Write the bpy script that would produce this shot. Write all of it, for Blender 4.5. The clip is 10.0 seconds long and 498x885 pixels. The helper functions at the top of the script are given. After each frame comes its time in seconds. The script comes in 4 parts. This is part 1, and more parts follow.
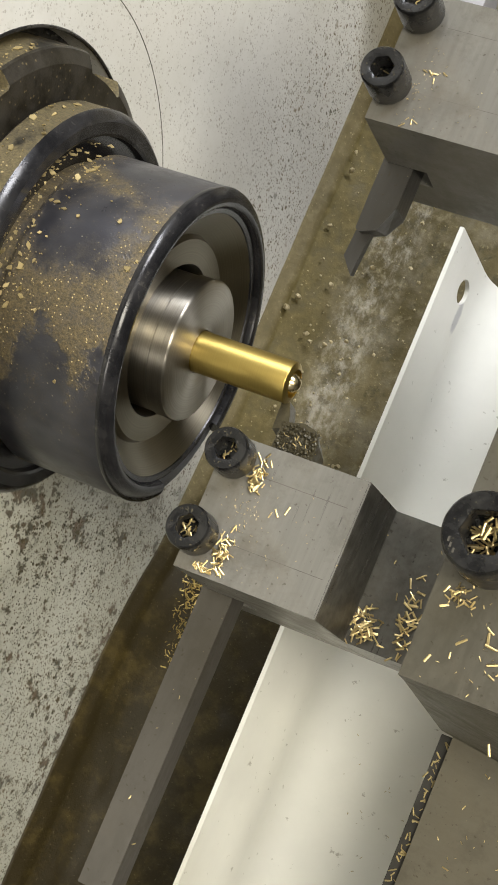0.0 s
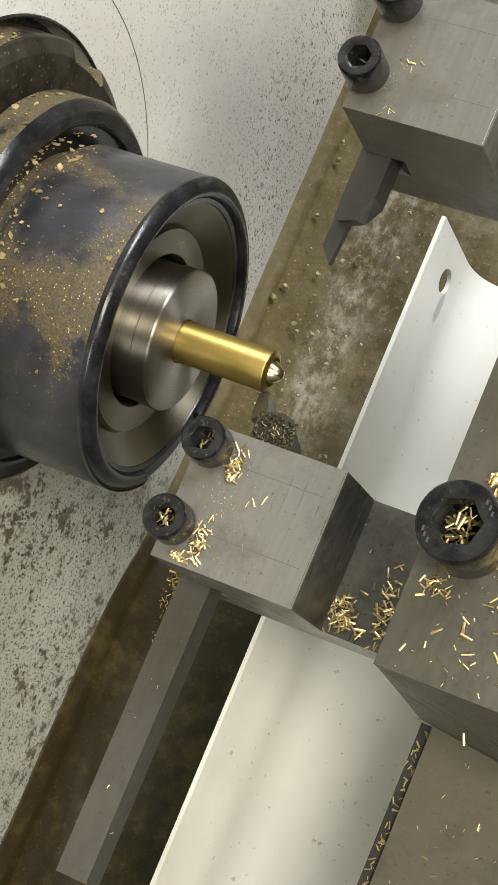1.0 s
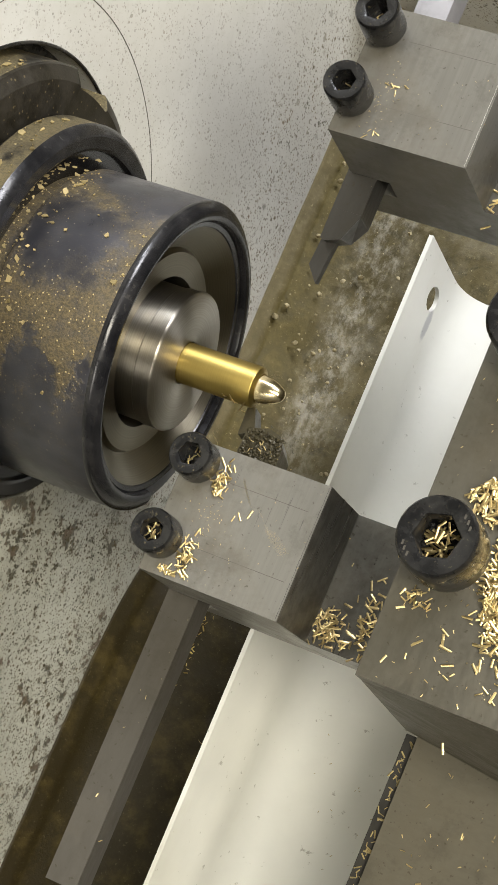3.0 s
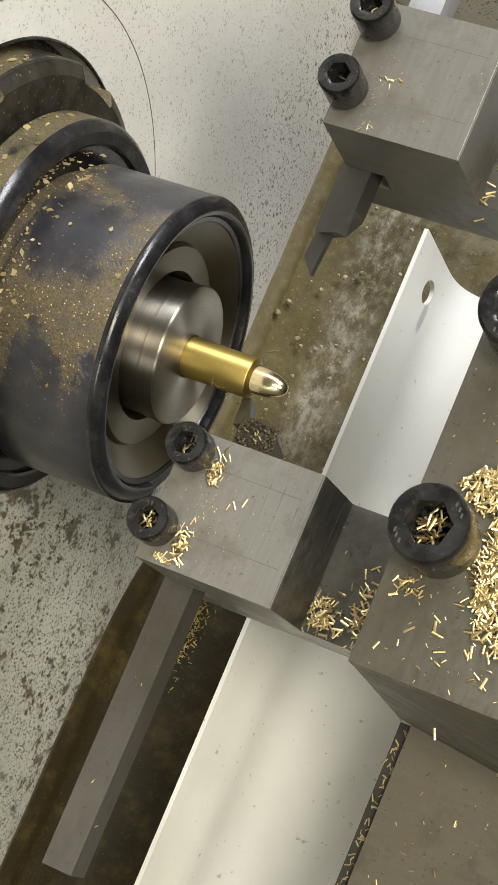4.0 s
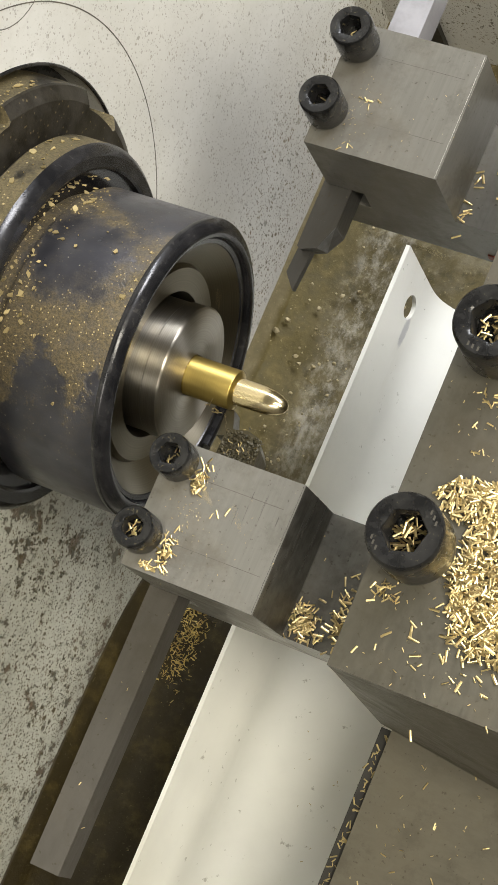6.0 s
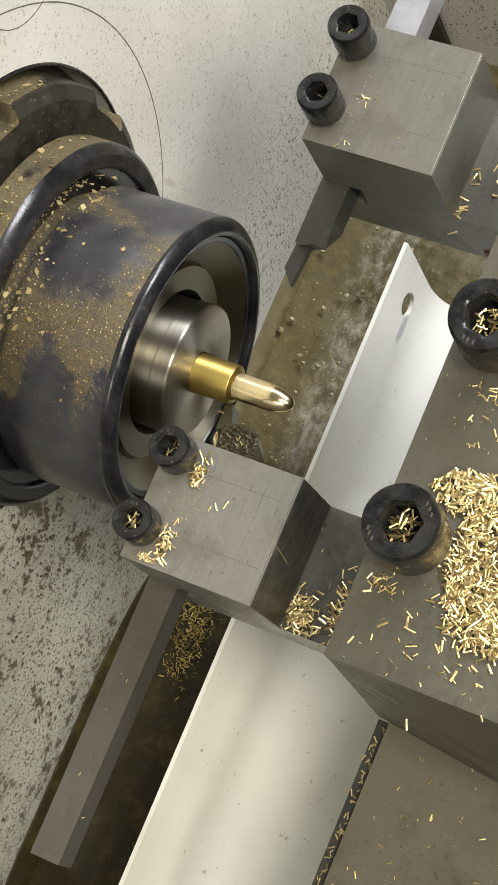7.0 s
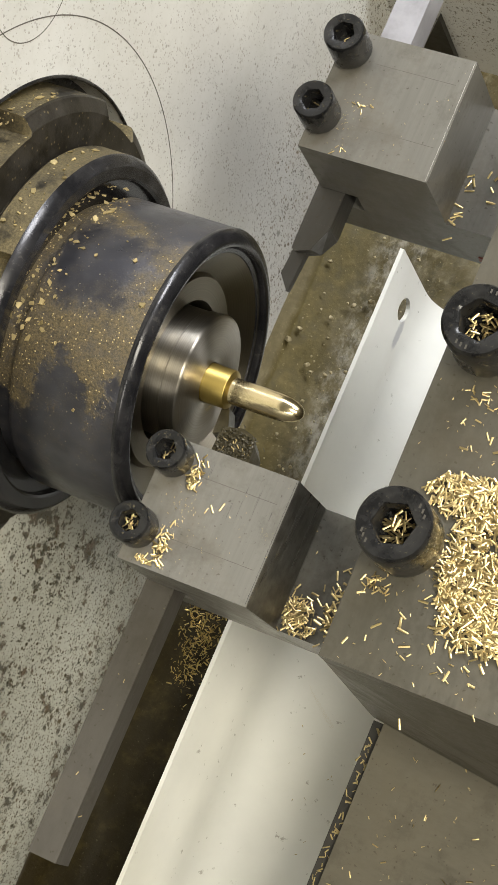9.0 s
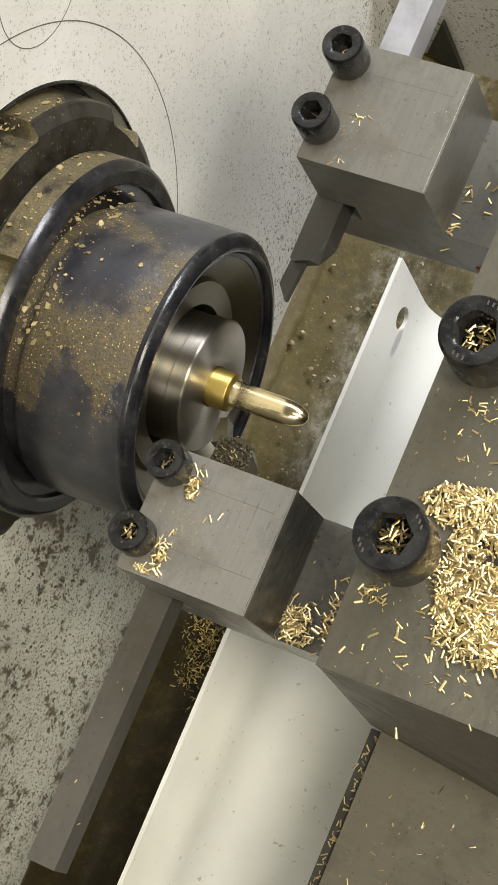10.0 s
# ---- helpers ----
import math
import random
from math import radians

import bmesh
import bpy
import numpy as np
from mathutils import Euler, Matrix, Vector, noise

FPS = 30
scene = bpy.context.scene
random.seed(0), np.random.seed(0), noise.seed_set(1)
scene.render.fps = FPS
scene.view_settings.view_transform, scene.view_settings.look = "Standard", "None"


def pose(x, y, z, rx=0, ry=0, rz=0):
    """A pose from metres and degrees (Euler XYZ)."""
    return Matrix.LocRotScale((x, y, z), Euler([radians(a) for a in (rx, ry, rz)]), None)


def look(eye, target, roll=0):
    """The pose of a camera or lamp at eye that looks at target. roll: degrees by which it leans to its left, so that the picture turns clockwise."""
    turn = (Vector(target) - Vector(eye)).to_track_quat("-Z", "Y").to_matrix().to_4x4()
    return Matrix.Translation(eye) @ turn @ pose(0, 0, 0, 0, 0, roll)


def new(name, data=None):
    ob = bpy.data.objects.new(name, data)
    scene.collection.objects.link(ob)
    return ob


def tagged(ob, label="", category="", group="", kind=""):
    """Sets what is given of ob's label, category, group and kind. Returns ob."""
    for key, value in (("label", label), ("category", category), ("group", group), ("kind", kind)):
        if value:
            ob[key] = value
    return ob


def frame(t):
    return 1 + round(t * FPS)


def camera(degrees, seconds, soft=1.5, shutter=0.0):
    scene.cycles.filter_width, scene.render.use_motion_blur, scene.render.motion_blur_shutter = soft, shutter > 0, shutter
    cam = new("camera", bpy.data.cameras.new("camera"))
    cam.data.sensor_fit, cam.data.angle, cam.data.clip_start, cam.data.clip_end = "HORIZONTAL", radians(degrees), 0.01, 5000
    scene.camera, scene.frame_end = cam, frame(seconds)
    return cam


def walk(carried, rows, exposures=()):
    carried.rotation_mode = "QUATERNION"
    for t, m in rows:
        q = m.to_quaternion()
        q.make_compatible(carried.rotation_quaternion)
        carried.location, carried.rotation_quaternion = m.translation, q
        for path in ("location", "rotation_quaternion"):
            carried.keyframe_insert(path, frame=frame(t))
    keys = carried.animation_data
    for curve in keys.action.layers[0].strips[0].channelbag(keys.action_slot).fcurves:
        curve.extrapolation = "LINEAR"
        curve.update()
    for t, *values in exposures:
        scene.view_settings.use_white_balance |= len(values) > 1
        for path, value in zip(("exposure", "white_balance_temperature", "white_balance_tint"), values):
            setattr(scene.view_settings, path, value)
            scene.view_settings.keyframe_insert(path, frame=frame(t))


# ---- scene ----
cam = camera(14.978, 10.0, soft=1.2, shutter=0.4)
CAM = [
    (0.0, 0.11771, -0.03281, 0.38468, 16.419, 15.824, 23.714),
    (0.5, 0.11917, -0.03242, 0.38328, 16.086, 15.684, 23.633),
    (1.0, 0.12025, -0.03148, 0.38348, 16.082, 15.734, 23.627),
    (1.5, 0.12030, -0.03220, 0.38339, 16.129, 15.822, 23.611),
    (2.0, 0.12015, -0.03158, 0.38685, 16.330, 15.853, 23.735),
    (2.5, 0.12133, -0.03089, 0.38926, 16.506, 15.782, 23.724),
    (4.0, 0.12378, -0.03329, 0.39368, 16.528, 15.771, 23.835),
    (4.5, 0.12395, -0.03481, 0.39532, 16.563, 15.809, 23.727),
    (5.0, 0.12349, -0.03440, 0.39873, 16.725, 15.784, 23.753),
    (5.5, 0.12498, -0.03406, 0.40177, 16.882, 15.605, 23.770),
    (7.0, 0.12660, -0.03765, 0.40708, 17.071, 15.638, 23.808),
    (7.5, 0.12826, -0.03692, 0.40952, 17.192, 15.544, 23.822),
    (8.0, 0.12790, -0.03671, 0.40982, 17.187, 15.587, 23.763),
    (8.5, 0.12703, -0.03748, 0.40994, 17.220, 15.613, 23.808),
    (9.0, 0.12566, -0.03845, 0.41142, 17.296, 15.634, 23.932),
    (9.5, 0.12790, -0.03857, 0.41335, 17.411, 15.605, 23.937),
    (10.0, 0.12557, -0.03903, 0.41369, 17.413, 15.640, 24.008),
]
FEED = [
    (0.0, -0.00, 0.00),
    (0.5, -0.62, -0.14),
    (1.0, -1.19, -0.27),
    (1.5, -1.72, -0.38),
    (2.0, -2.53, -0.42),
    (2.5, -3.80, -0.42),
    (4.0, -7.10, -0.36),
    (4.5, -8.34, -0.40),
    (5.0, -9.40, -0.41),
    (5.5, -10.72, -0.44),
    (7.0, -14.14, -0.45),
    (7.5, -15.29, -0.46),
    (8.0, -16.43, -0.42),
    (8.5, -17.16, -0.13),
    (9.0, -18.22, -0.16),
    (9.5, -18.71, -1.16),
    (10.0, -19.17, -2.02),
]

walk(cam, [(t, pose(x, y, z, a, b, c)) for t, x, y, z, a, b, c in CAM])

# ---- light: unseen workshop tubes and machine lamp, with an added front fill ----
world = bpy.data.worlds.new("workshop_air")
scene.world = world
world.use_nodes = True
world.node_tree.nodes["Background"].inputs[0].default_value = (0.9, 0.95, 1.0, 1)
world.node_tree.nodes["Background"].inputs[1].default_value = 0.015
scene.view_settings.exposure = 0.0


def area(name, eye, target, sx, sy, watts, colour):
    d = bpy.data.lights.new(name, "AREA")
    d.shape, d.size, d.size_y, d.energy, d.color = "RECTANGLE", sx, sy, watts, colour
    o = new(name, d)
    o.matrix_world = look(eye, target)
    return o


area("machine_lamp", (0.60, 0.84, 0.78), (-0.10, 0.10, -0.06), 0.40, 0.34, 15.5, (0.98, 0.985, 1.0))
area("side_tube_lamp", (0.05, 0.98, 0.72), (-0.05, 0.07, -0.10), 0.6, 0.12, 11.0, (0.92, 0.955, 1.0))
# added front fill with no known source: brightens the lower guard and panel
area("front_fill_lamp", (0.42, -0.80, 0.95), (-0.06, -0.05, -0.12), 0.50, 0.30, 6.0, (1.0, 0.955, 0.84))
area("ceiling_tube_lamp", (0.84, -0.08, 1.10), (-0.05, 0.02, -0.08), 0.3, 0.8, 22.5, (1.0, 0.945, 0.79))

# ---- materials ----


class Nodes:
    """A small wrapper round one node material."""

    def __init__(self, name):
        self.m = bpy.data.materials.new(name)
        self.m.use_nodes = True
        self.t = self.m.node_tree
        self.b = self.t.nodes["Principled BSDF"]
        self.co = self.t.nodes.new("ShaderNodeTexCoord").outputs["Object"]

    def put(self, kind, **inputs):
        n = self.t.nodes.new(kind)
        for k, v in inputs.items():
            self.feed(n.inputs[k.replace("_", " ")], v)
        return n

    def feed(self, socket, v):
        if isinstance(v, bpy.types.NodeSocket):
            self.t.links.new(v, socket)
        elif isinstance(v, tuple) and len(v) == 3 and socket.type == "RGBA":
            socket.default_value = (*v, 1)
        else:
            socket.default_value = v

    def noise(self, scale, detail=4.0, rough=0.6, stretch=None, shift=(0, 0, 0)):
        co = self.co
        mp = self.put("ShaderNodeMapping", Vector=co, Location=shift)
        if stretch:
            mp.inputs["Scale"].default_value = stretch
        return self.put("ShaderNodeTexNoise", Vector=mp.outputs[0], Scale=scale, Detail=detail, Roughness=rough).outputs["Fac"]

    def cells(self, scale, stretch=None, feature="F1"):
        mp = self.put("ShaderNodeMapping", Vector=self.co)
        if stretch:
            mp.inputs["Scale"].default_value = stretch
        n = self.put("ShaderNodeTexVoronoi", Vector=mp.outputs[0], Scale=scale)
        n.feature = feature
        return n

    def step(self, v, lo, hi, a=0.0, b=1.0):
        n = self.put("ShaderNodeMapRange", Value=v)
        n.interpolation_type = "SMOOTHSTEP"
        for i, x in enumerate((lo, hi, a, b)):
            n.inputs[1 + i].default_value = x
        return n.outputs[0]

    def math(self, op, a, b=0.0):
        n = self.t.nodes.new("ShaderNodeMath")
        n.operation = op
        self.feed(n.inputs[0], a)
        self.feed(n.inputs[1], b)
        return n.outputs[0]

    def mix(self, fac, a, b):
        n = self.t.nodes.new("ShaderNodeMix")
        n.data_type = "RGBA"
        self.feed(n.inputs[0], fac)
        self.feed(n.inputs[6], a)
        self.feed(n.inputs[7], b)
        return n.outputs[2]

    def fade(self, fac, a, b):
        n = self.t.nodes.new("ShaderNodeMix")
        self.feed(n.inputs[0], fac)
        self.feed(n.inputs[2], a)
        self.feed(n.inputs[3], b)
        return n.outputs[0]

    def axis(self, k):
        return self.put("ShaderNodeSeparateXYZ", Vector=self.co).outputs[k]

    def done(self, colour, rough, metal=0.0, height=None, depth=0.0002, strength=0.5, **more):
        self.feed(self.b.inputs["Base Color"], colour)
        self.feed(self.b.inputs["Roughness"], rough)
        self.feed(self.b.inputs["Metallic"], metal)
        for k, v in more.items():
            self.feed(self.b.inputs[k.replace("_", " ")], v)
        if height is not None:
            bp = self.put("ShaderNodeBump", Height=height, Distance=depth, Strength=strength)
            self.t.links.new(bp.outputs[0], self.b.inputs["Normal"])
        return self.m


def steel(name, base, dirt, rough, stretch, dirt_lo=0.52, dirt_hi=0.72, metal=0.85, oil_shade=False):
    """Ground tool steel: fine grinding lines, oily brown film in patches."""
    n = Nodes(name)
    lines = n.noise(900, 3, 0.7, stretch)
    big = n.noise(38, 5, 0.65)
    film = n.step(n.math("ADD", big, n.math("MULTIPLY", n.math("SUBTRACT", n.noise(210, 4, 0.7), 0.5), 0.35)), dirt_lo, dirt_hi)
    speck = n.step(n.noise(900, 2, 0.5), 0.66, 0.74)
    tone = n.mix(n.step(lines, 0.3, 0.7), tuple(c * 0.93 for c in base), tuple(min(1, c * 1.06) for c in base))
    tone = n.mix(n.math("MULTIPLY", film, 0.75), tone, dirt)
    tone = n.mix(n.math("MULTIPLY", speck, 0.6), tone, (0.05, 0.04, 0.025))
    grime = n.step(n.noise(75, 6, 0.75, shift=(1, 2, 3)), 0.5, 0.66)
    tone = n.mix(n.math("MULTIPLY", grime, 0.28), tone, (0.05, 0.043, 0.03))
    cell = n.cells(420)
    dust = n.math("MULTIPLY", n.step(cell.outputs["Distance"], 0.09, 0.04), n.step(n.noise(60, 3), 0.45, 0.65))
    tone = n.mix(n.math("MULTIPLY", dust, 0.45), tone, (0.5, 0.42, 0.24))
    r = n.fade(film, n.step(lines, 0.2, 0.8, rough - 0.07, rough + 0.1), rough + 0.2)
    if oil_shade:  # brown oily mottling plus the beam's shade on side and step, put into colour
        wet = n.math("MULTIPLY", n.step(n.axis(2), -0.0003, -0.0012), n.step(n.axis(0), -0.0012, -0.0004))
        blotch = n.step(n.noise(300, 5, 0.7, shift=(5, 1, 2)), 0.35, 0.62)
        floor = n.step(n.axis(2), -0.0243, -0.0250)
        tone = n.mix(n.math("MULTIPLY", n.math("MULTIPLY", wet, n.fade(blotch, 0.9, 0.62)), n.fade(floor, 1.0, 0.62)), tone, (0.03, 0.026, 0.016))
    return n.done(tone, r, n.fade(film, metal, metal * 0.45), n.math("ADD", lines, n.math("MULTIPLY", speck, 0.8)), 0.00005, 0.25)


HOLDER = steel("ground_steel", (0.155, 0.148, 0.131), (0.1, 0.088, 0.066), 0.34, (1, 0.03, 1), 0.46, 0.7, metal=0.5)
NEAR_ARM = steel("oily_shaded_ground_steel", (0.205, 0.197, 0.178), (0.13, 0.115, 0.088), 0.31, (1, 0.03, 1), 0.46, 0.7, metal=0.55, oil_shade=True)
BEAM = steel("oily_steel", (0.1, 0.092, 0.072), (0.064, 0.053, 0.033), 0.43, (1, 0.3, 1), 0.42, 0.7, 0.5)
SHANK = steel("grey_tool_steel", (0.085, 0.077, 0.065), (0.066, 0.057, 0.043), 0.46, (1, 0.2, 1), 0.5, 0.75, 0.5)
# darker copy of grey_tool_steel: the rear tool's shade is in its base colour
REAR = steel("shaded_tool_steel", (0.052, 0.049, 0.044), (0.042, 0.037, 0.028), 0.4, (1, 0.2, 1), 0.5, 0.75, 0.5)
PLATE = steel("cover_steel", (0.135, 0.122, 0.094), (0.115, 0.1, 0.07), 0.42, (0.3, 1, 1), 0.4, 0.7, 0.5)


def black_oxide():
    n = Nodes("black_oxide")
    big, fine = n.noise(160, 4), n.noise(1500, 3)
    wear = n.step(n.noise(420, 4, 0.7), 0.6, 0.75)
    dust = n.step(n.noise(1100, 3, 0.6), 0.62, 0.72)
    tone = n.mix(n.step(big, 0.35, 0.7), (0.011, 0.011, 0.0115), (0.03, 0.029, 0.028))
    tone = n.mix(n.math("MULTIPLY", wear, 0.35), tone, (0.14, 0.13, 0.12))
    tone = n.mix(n.math("MULTIPLY", dust, 0.4), tone, (0.2, 0.17, 0.1))
    return n.done(tone, n.step(big, 0.3, 0.7, 0.2, 0.36), 0.45, fine, 0.0001, 0.4)


def rubbed_cap():
    """Blackened cap: brown swarf dust with two patches rubbed clean, bare again below the dusty shoulder."""
    n = Nodes("blackened_chuck_steel")
    sep = n.put("ShaderNodeSeparateXYZ", Vector=n.co)
    x = n.math("MULTIPLY", sep.outputs[0], 1000.0)
    a = n.math("MULTIPLY", n.math("ARCTAN2", sep.outputs[2], sep.outputs[1]), 57.296)
    big, mid, grain = n.noise(90, 4, 0.6), n.noise(260, 5, 0.7), n.noise(1700, 3, 0.7)
    px, pa = n.math("DIVIDE", n.math("ADD", x, 1.5), 11.5), n.math("DIVIDE", n.math("SUBTRACT", a, 73.5), 16.0)
    d1 = n.math("SUBTRACT", n.math("SQRT", n.math("ADD", n.math("MULTIPLY", px, px), n.math("MULTIPLY", pa, pa))), 1.0)
    line = n.math("MINIMUM", n.math("ADD", n.math("MULTIPLY", x, 0.9), 45.5), 54.0)
    d2 = n.math("MAXIMUM", n.math("DIVIDE", n.math("SUBTRACT", a, line), 18.0), n.math("DIVIDE", n.math("SUBTRACT", -7.0, x), 12.0))
    d3 = n.math("DIVIDE", n.math("SUBTRACT", n.math("SUBTRACT", n.step(n.noise(75, 5, 0.7, (1, 1, 0.5), (0, 4, 0)), 0.3, 0.7, 100.0, 146.0), a), n.math("MULTIPLY", x, 0.5)), 30.0)
    d = n.math("MINIMUM", n.math("MINIMUM", d1, d2), d3)
    d = n.math("ADD", d, n.math("ADD", n.math("MULTIPLY", n.math("SUBTRACT", big, 0.5), 1.2), n.math("MULTIPLY", n.math("SUBTRACT", mid, 0.5), 0.9)))
    dust = n.math("MULTIPLY", n.step(d, -0.2, 0.5), n.step(mid, 0.25, 0.6, 0.55, 1.0))
    dust = n.math("MAXIMUM", dust, n.math("MULTIPLY", n.step(n.noise(150, 5, 0.75, shift=(1, 0, 3)), 0.42, 0.75), 0.28))
    grit = n.step(grain, 0.35, 0.65)
    cell = n.cells(1250)
    rgb = n.put("ShaderNodeSeparateColor", Color=cell.outputs["Color"])
    glint = n.math("MULTIPLY", n.step(cell.outputs["Distance"], 0.3, 0.16), n.step(rgb.outputs[0], 0.62, 0.7))
    bare = n.mix(n.step(n.noise(45, 3), 0.35, 0.7), (0.038, 0.038, 0.045), (0.085, 0.084, 0.095))
    tone = n.mix(n.math("MULTIPLY", dust, 0.88), bare, n.mix(grit, (0.05, 0.037, 0.015), (0.12, 0.088, 0.036)))
    tone = n.mix(n.math("MULTIPLY", n.math("MULTIPLY", glint, dust), 0.85), tone, (0.55, 0.43, 0.2))
    tone = n.mix(n.math("MULTIPLY", n.step(n.cells(330).outputs["Distance"], 0.085, 0.05), 0.4), tone, (0.4, 0.36, 0.26))
    return n.done(tone, n.fade(dust, n.step(mid, 0.3, 0.7, 0.27, 0.36), 0.68), n.fade(dust, 0.7, 0.15),
                  n.math("ADD", n.math("MULTIPLY", n.math("ADD", grain, glint), dust), n.math("MULTIPLY", mid, 0.15)), 0.0004, 0.6)


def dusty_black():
    """Blackened flange and ring: olive brass dust on the turned flanks, faces pointing along x coloured darker."""
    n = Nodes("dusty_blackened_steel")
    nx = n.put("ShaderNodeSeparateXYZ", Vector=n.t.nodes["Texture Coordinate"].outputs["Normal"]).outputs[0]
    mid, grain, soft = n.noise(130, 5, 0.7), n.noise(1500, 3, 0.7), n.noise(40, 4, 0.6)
    # weight by normal: 1 on flanks, 0 on faces pointing along x
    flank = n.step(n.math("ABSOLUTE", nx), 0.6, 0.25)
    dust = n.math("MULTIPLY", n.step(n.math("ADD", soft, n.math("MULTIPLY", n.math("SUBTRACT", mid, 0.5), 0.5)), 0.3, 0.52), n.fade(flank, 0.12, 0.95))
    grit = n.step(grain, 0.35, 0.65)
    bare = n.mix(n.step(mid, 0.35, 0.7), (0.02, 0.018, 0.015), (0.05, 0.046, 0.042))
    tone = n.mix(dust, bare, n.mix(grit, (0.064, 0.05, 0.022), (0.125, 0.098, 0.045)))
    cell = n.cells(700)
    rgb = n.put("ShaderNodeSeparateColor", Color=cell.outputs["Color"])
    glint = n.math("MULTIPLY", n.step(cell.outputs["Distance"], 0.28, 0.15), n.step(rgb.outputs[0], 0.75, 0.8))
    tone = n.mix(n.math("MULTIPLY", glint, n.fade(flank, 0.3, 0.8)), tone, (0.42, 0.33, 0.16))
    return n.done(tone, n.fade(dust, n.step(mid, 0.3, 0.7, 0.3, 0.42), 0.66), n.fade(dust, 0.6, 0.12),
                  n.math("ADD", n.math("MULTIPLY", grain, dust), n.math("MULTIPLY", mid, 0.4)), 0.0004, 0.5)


def turned(name, base, rough):
    """Bright turned steel whose rings stretch the highlights."""
    n = Nodes(name)
    sep = n.put("ShaderNodeSeparateXYZ", Vector=n.co)
    rad = n.math("SQRT", n.math("ADD", n.math("MULTIPLY", sep.outputs[1], sep.outputs[1]), n.math("MULTIPLY", sep.outputs[2], sep.outputs[2])))
    rings = n.put("ShaderNodeTexNoise", Scale=2600, Detail=3)
    rings.noise_dimensions = "1D"
    n.feed(rings.inputs["W"], n.math("ADD", rad, sep.outputs[0]))
    tan = n.put("ShaderNodeTangent")
    tan.direction_type, tan.axis = "RADIAL", "X"
    film = n.step(n.noise(90, 4), 0.45, 0.75)
    tone = n.mix(n.step(rings.outputs["Fac"], 0.3, 0.7), tuple(c * 0.85 for c in base), base)
    tone = n.mix(n.math("MULTIPLY", film, 0.3), tone, (0.2, 0.17, 0.11))
    return n.done(tone, rough, 1.0, rings.outputs["Fac"], 0.00002, 0.25, Anisotropic=0.88, Anisotropic_Rotation=0.25, Tangent=tan.outputs[0])


def panel_paint():
    """Off-white machine paint: faint specks all over, a spattered belt above the tray, dark caked clumps beside the front tool."""
    n = Nodes("speckled_machine_paint")
    sep = n.put("ShaderNodeSeparateXYZ", Vector=n.co)
    y, z = sep.outputs[1], sep.outputs[2]
    wob, wob2 = n.noise(48, 5, 0.65), n.noise(120, 4, 0.65, shift=(0, 3, 1))
    sway = n.math("MULTIPLY", n.math("SUBTRACT", wob, 0.5), 0.07)
    belt = n.math("MULTIPLY", n.step(n.math("ADD", z, sway), -0.105, -0.155), n.step(z, -0.196, -0.186))
    near = n.step(n.math("ADD", y, sway), 0.075, 0.0)
    dens = n.math("ADD", n.math("ADD", 0.25, n.math("MULTIPLY", belt, 0.5)), n.math("MULTIPLY", near, 0.4))
    dens = n.math("ADD", dens, n.math("MULTIPLY", n.math("SUBTRACT", wob2, 0.5), 1.5))
    warp = n.math("MULTIPLY", n.math("SUBTRACT", n.noise(1100, 4, 0.7), 0.5), 0.85)
    grains = []
    for scale, big in ((290, 0.26), (620, 0.32), (1050, 0.38), (1700, 0.42)):
        cell = n.cells(scale, (1, 1, 0.72))
        rgb = n.put("ShaderNodeSeparateColor", Color=cell.outputs["Color"])
        size = n.math("MULTIPLY", n.math("ADD", n.math("MULTIPLY", rgb.outputs[1], rgb.outputs[1]), 0.2), big)
        inside = n.step(n.math("SUBTRACT", n.math("ADD", cell.outputs["Distance"], warp), size), 0.06, -0.05)
        keep = n.step(n.math("SUBTRACT", dens, rgb.outputs[0]), -0.02, 0.05)
        if scale < 400:
            keep = n.math("MULTIPLY", keep, n.math("MAXIMUM", near, n.math("MULTIPLY", belt, 0.6)))
        grains.append(n.math("MULTIPLY", n.math("MULTIPLY", inside, keep), n.fade(rgb.outputs[2], 0.45, 1.0)))
    speck = n.math("MAXIMUM", n.math("MAXIMUM", grains[0], grains[1]), n.math("MAXIMUM", grains[2], grains[3]))
    caked = n.math("ADD", n.noise(210, 6, 0.72, (1, 1, 0.8), (2, 0, 5)), n.math("MULTIPLY", n.math("SUBTRACT", n.noise(46, 3, 0.6, shift=(1, 1, 4)), 0.5), 0.55))
    clump = n.math("MULTIPLY", n.step(caked, 0.545, 0.62), near)
    haze = n.math("MULTIPLY", n.step(caked, 0.42, 0.62), near)
    tone = n.mix(n.step(n.noise(16, 4), 0.3, 0.7), (0.50, 0.487, 0.455), (0.565, 0.555, 0.525))
    tone = n.mix(n.math("MULTIPLY", n.step(wob, 0.45, 0.75), 0.3), tone, (0.43, 0.425, 0.375))
    tone = n.mix(n.math("MULTIPLY", n.step(n.noise(420, 4, 0.7, shift=(3, 3, 0)), 0.5, 0.72), 0.3), tone, (0.40, 0.385, 0.34))
    tone = n.mix(n.math("MULTIPLY", near, 0.6), tone, (0.55, 0.56, 0.485))
    tone = n.mix(n.math("MULTIPLY", haze, 0.28), tone, (0.25, 0.25, 0.19))
    tone = n.mix(n.math("MULTIPLY", clump, 0.82), tone, n.mix(n.step(n.noise(260, 2), 0.4, 0.65), (0.05, 0.045, 0.032), (0.12, 0.07, 0.04)))
    strong = n.math("MAXIMUM", n.math("MAXIMUM", near, belt), 0.5)
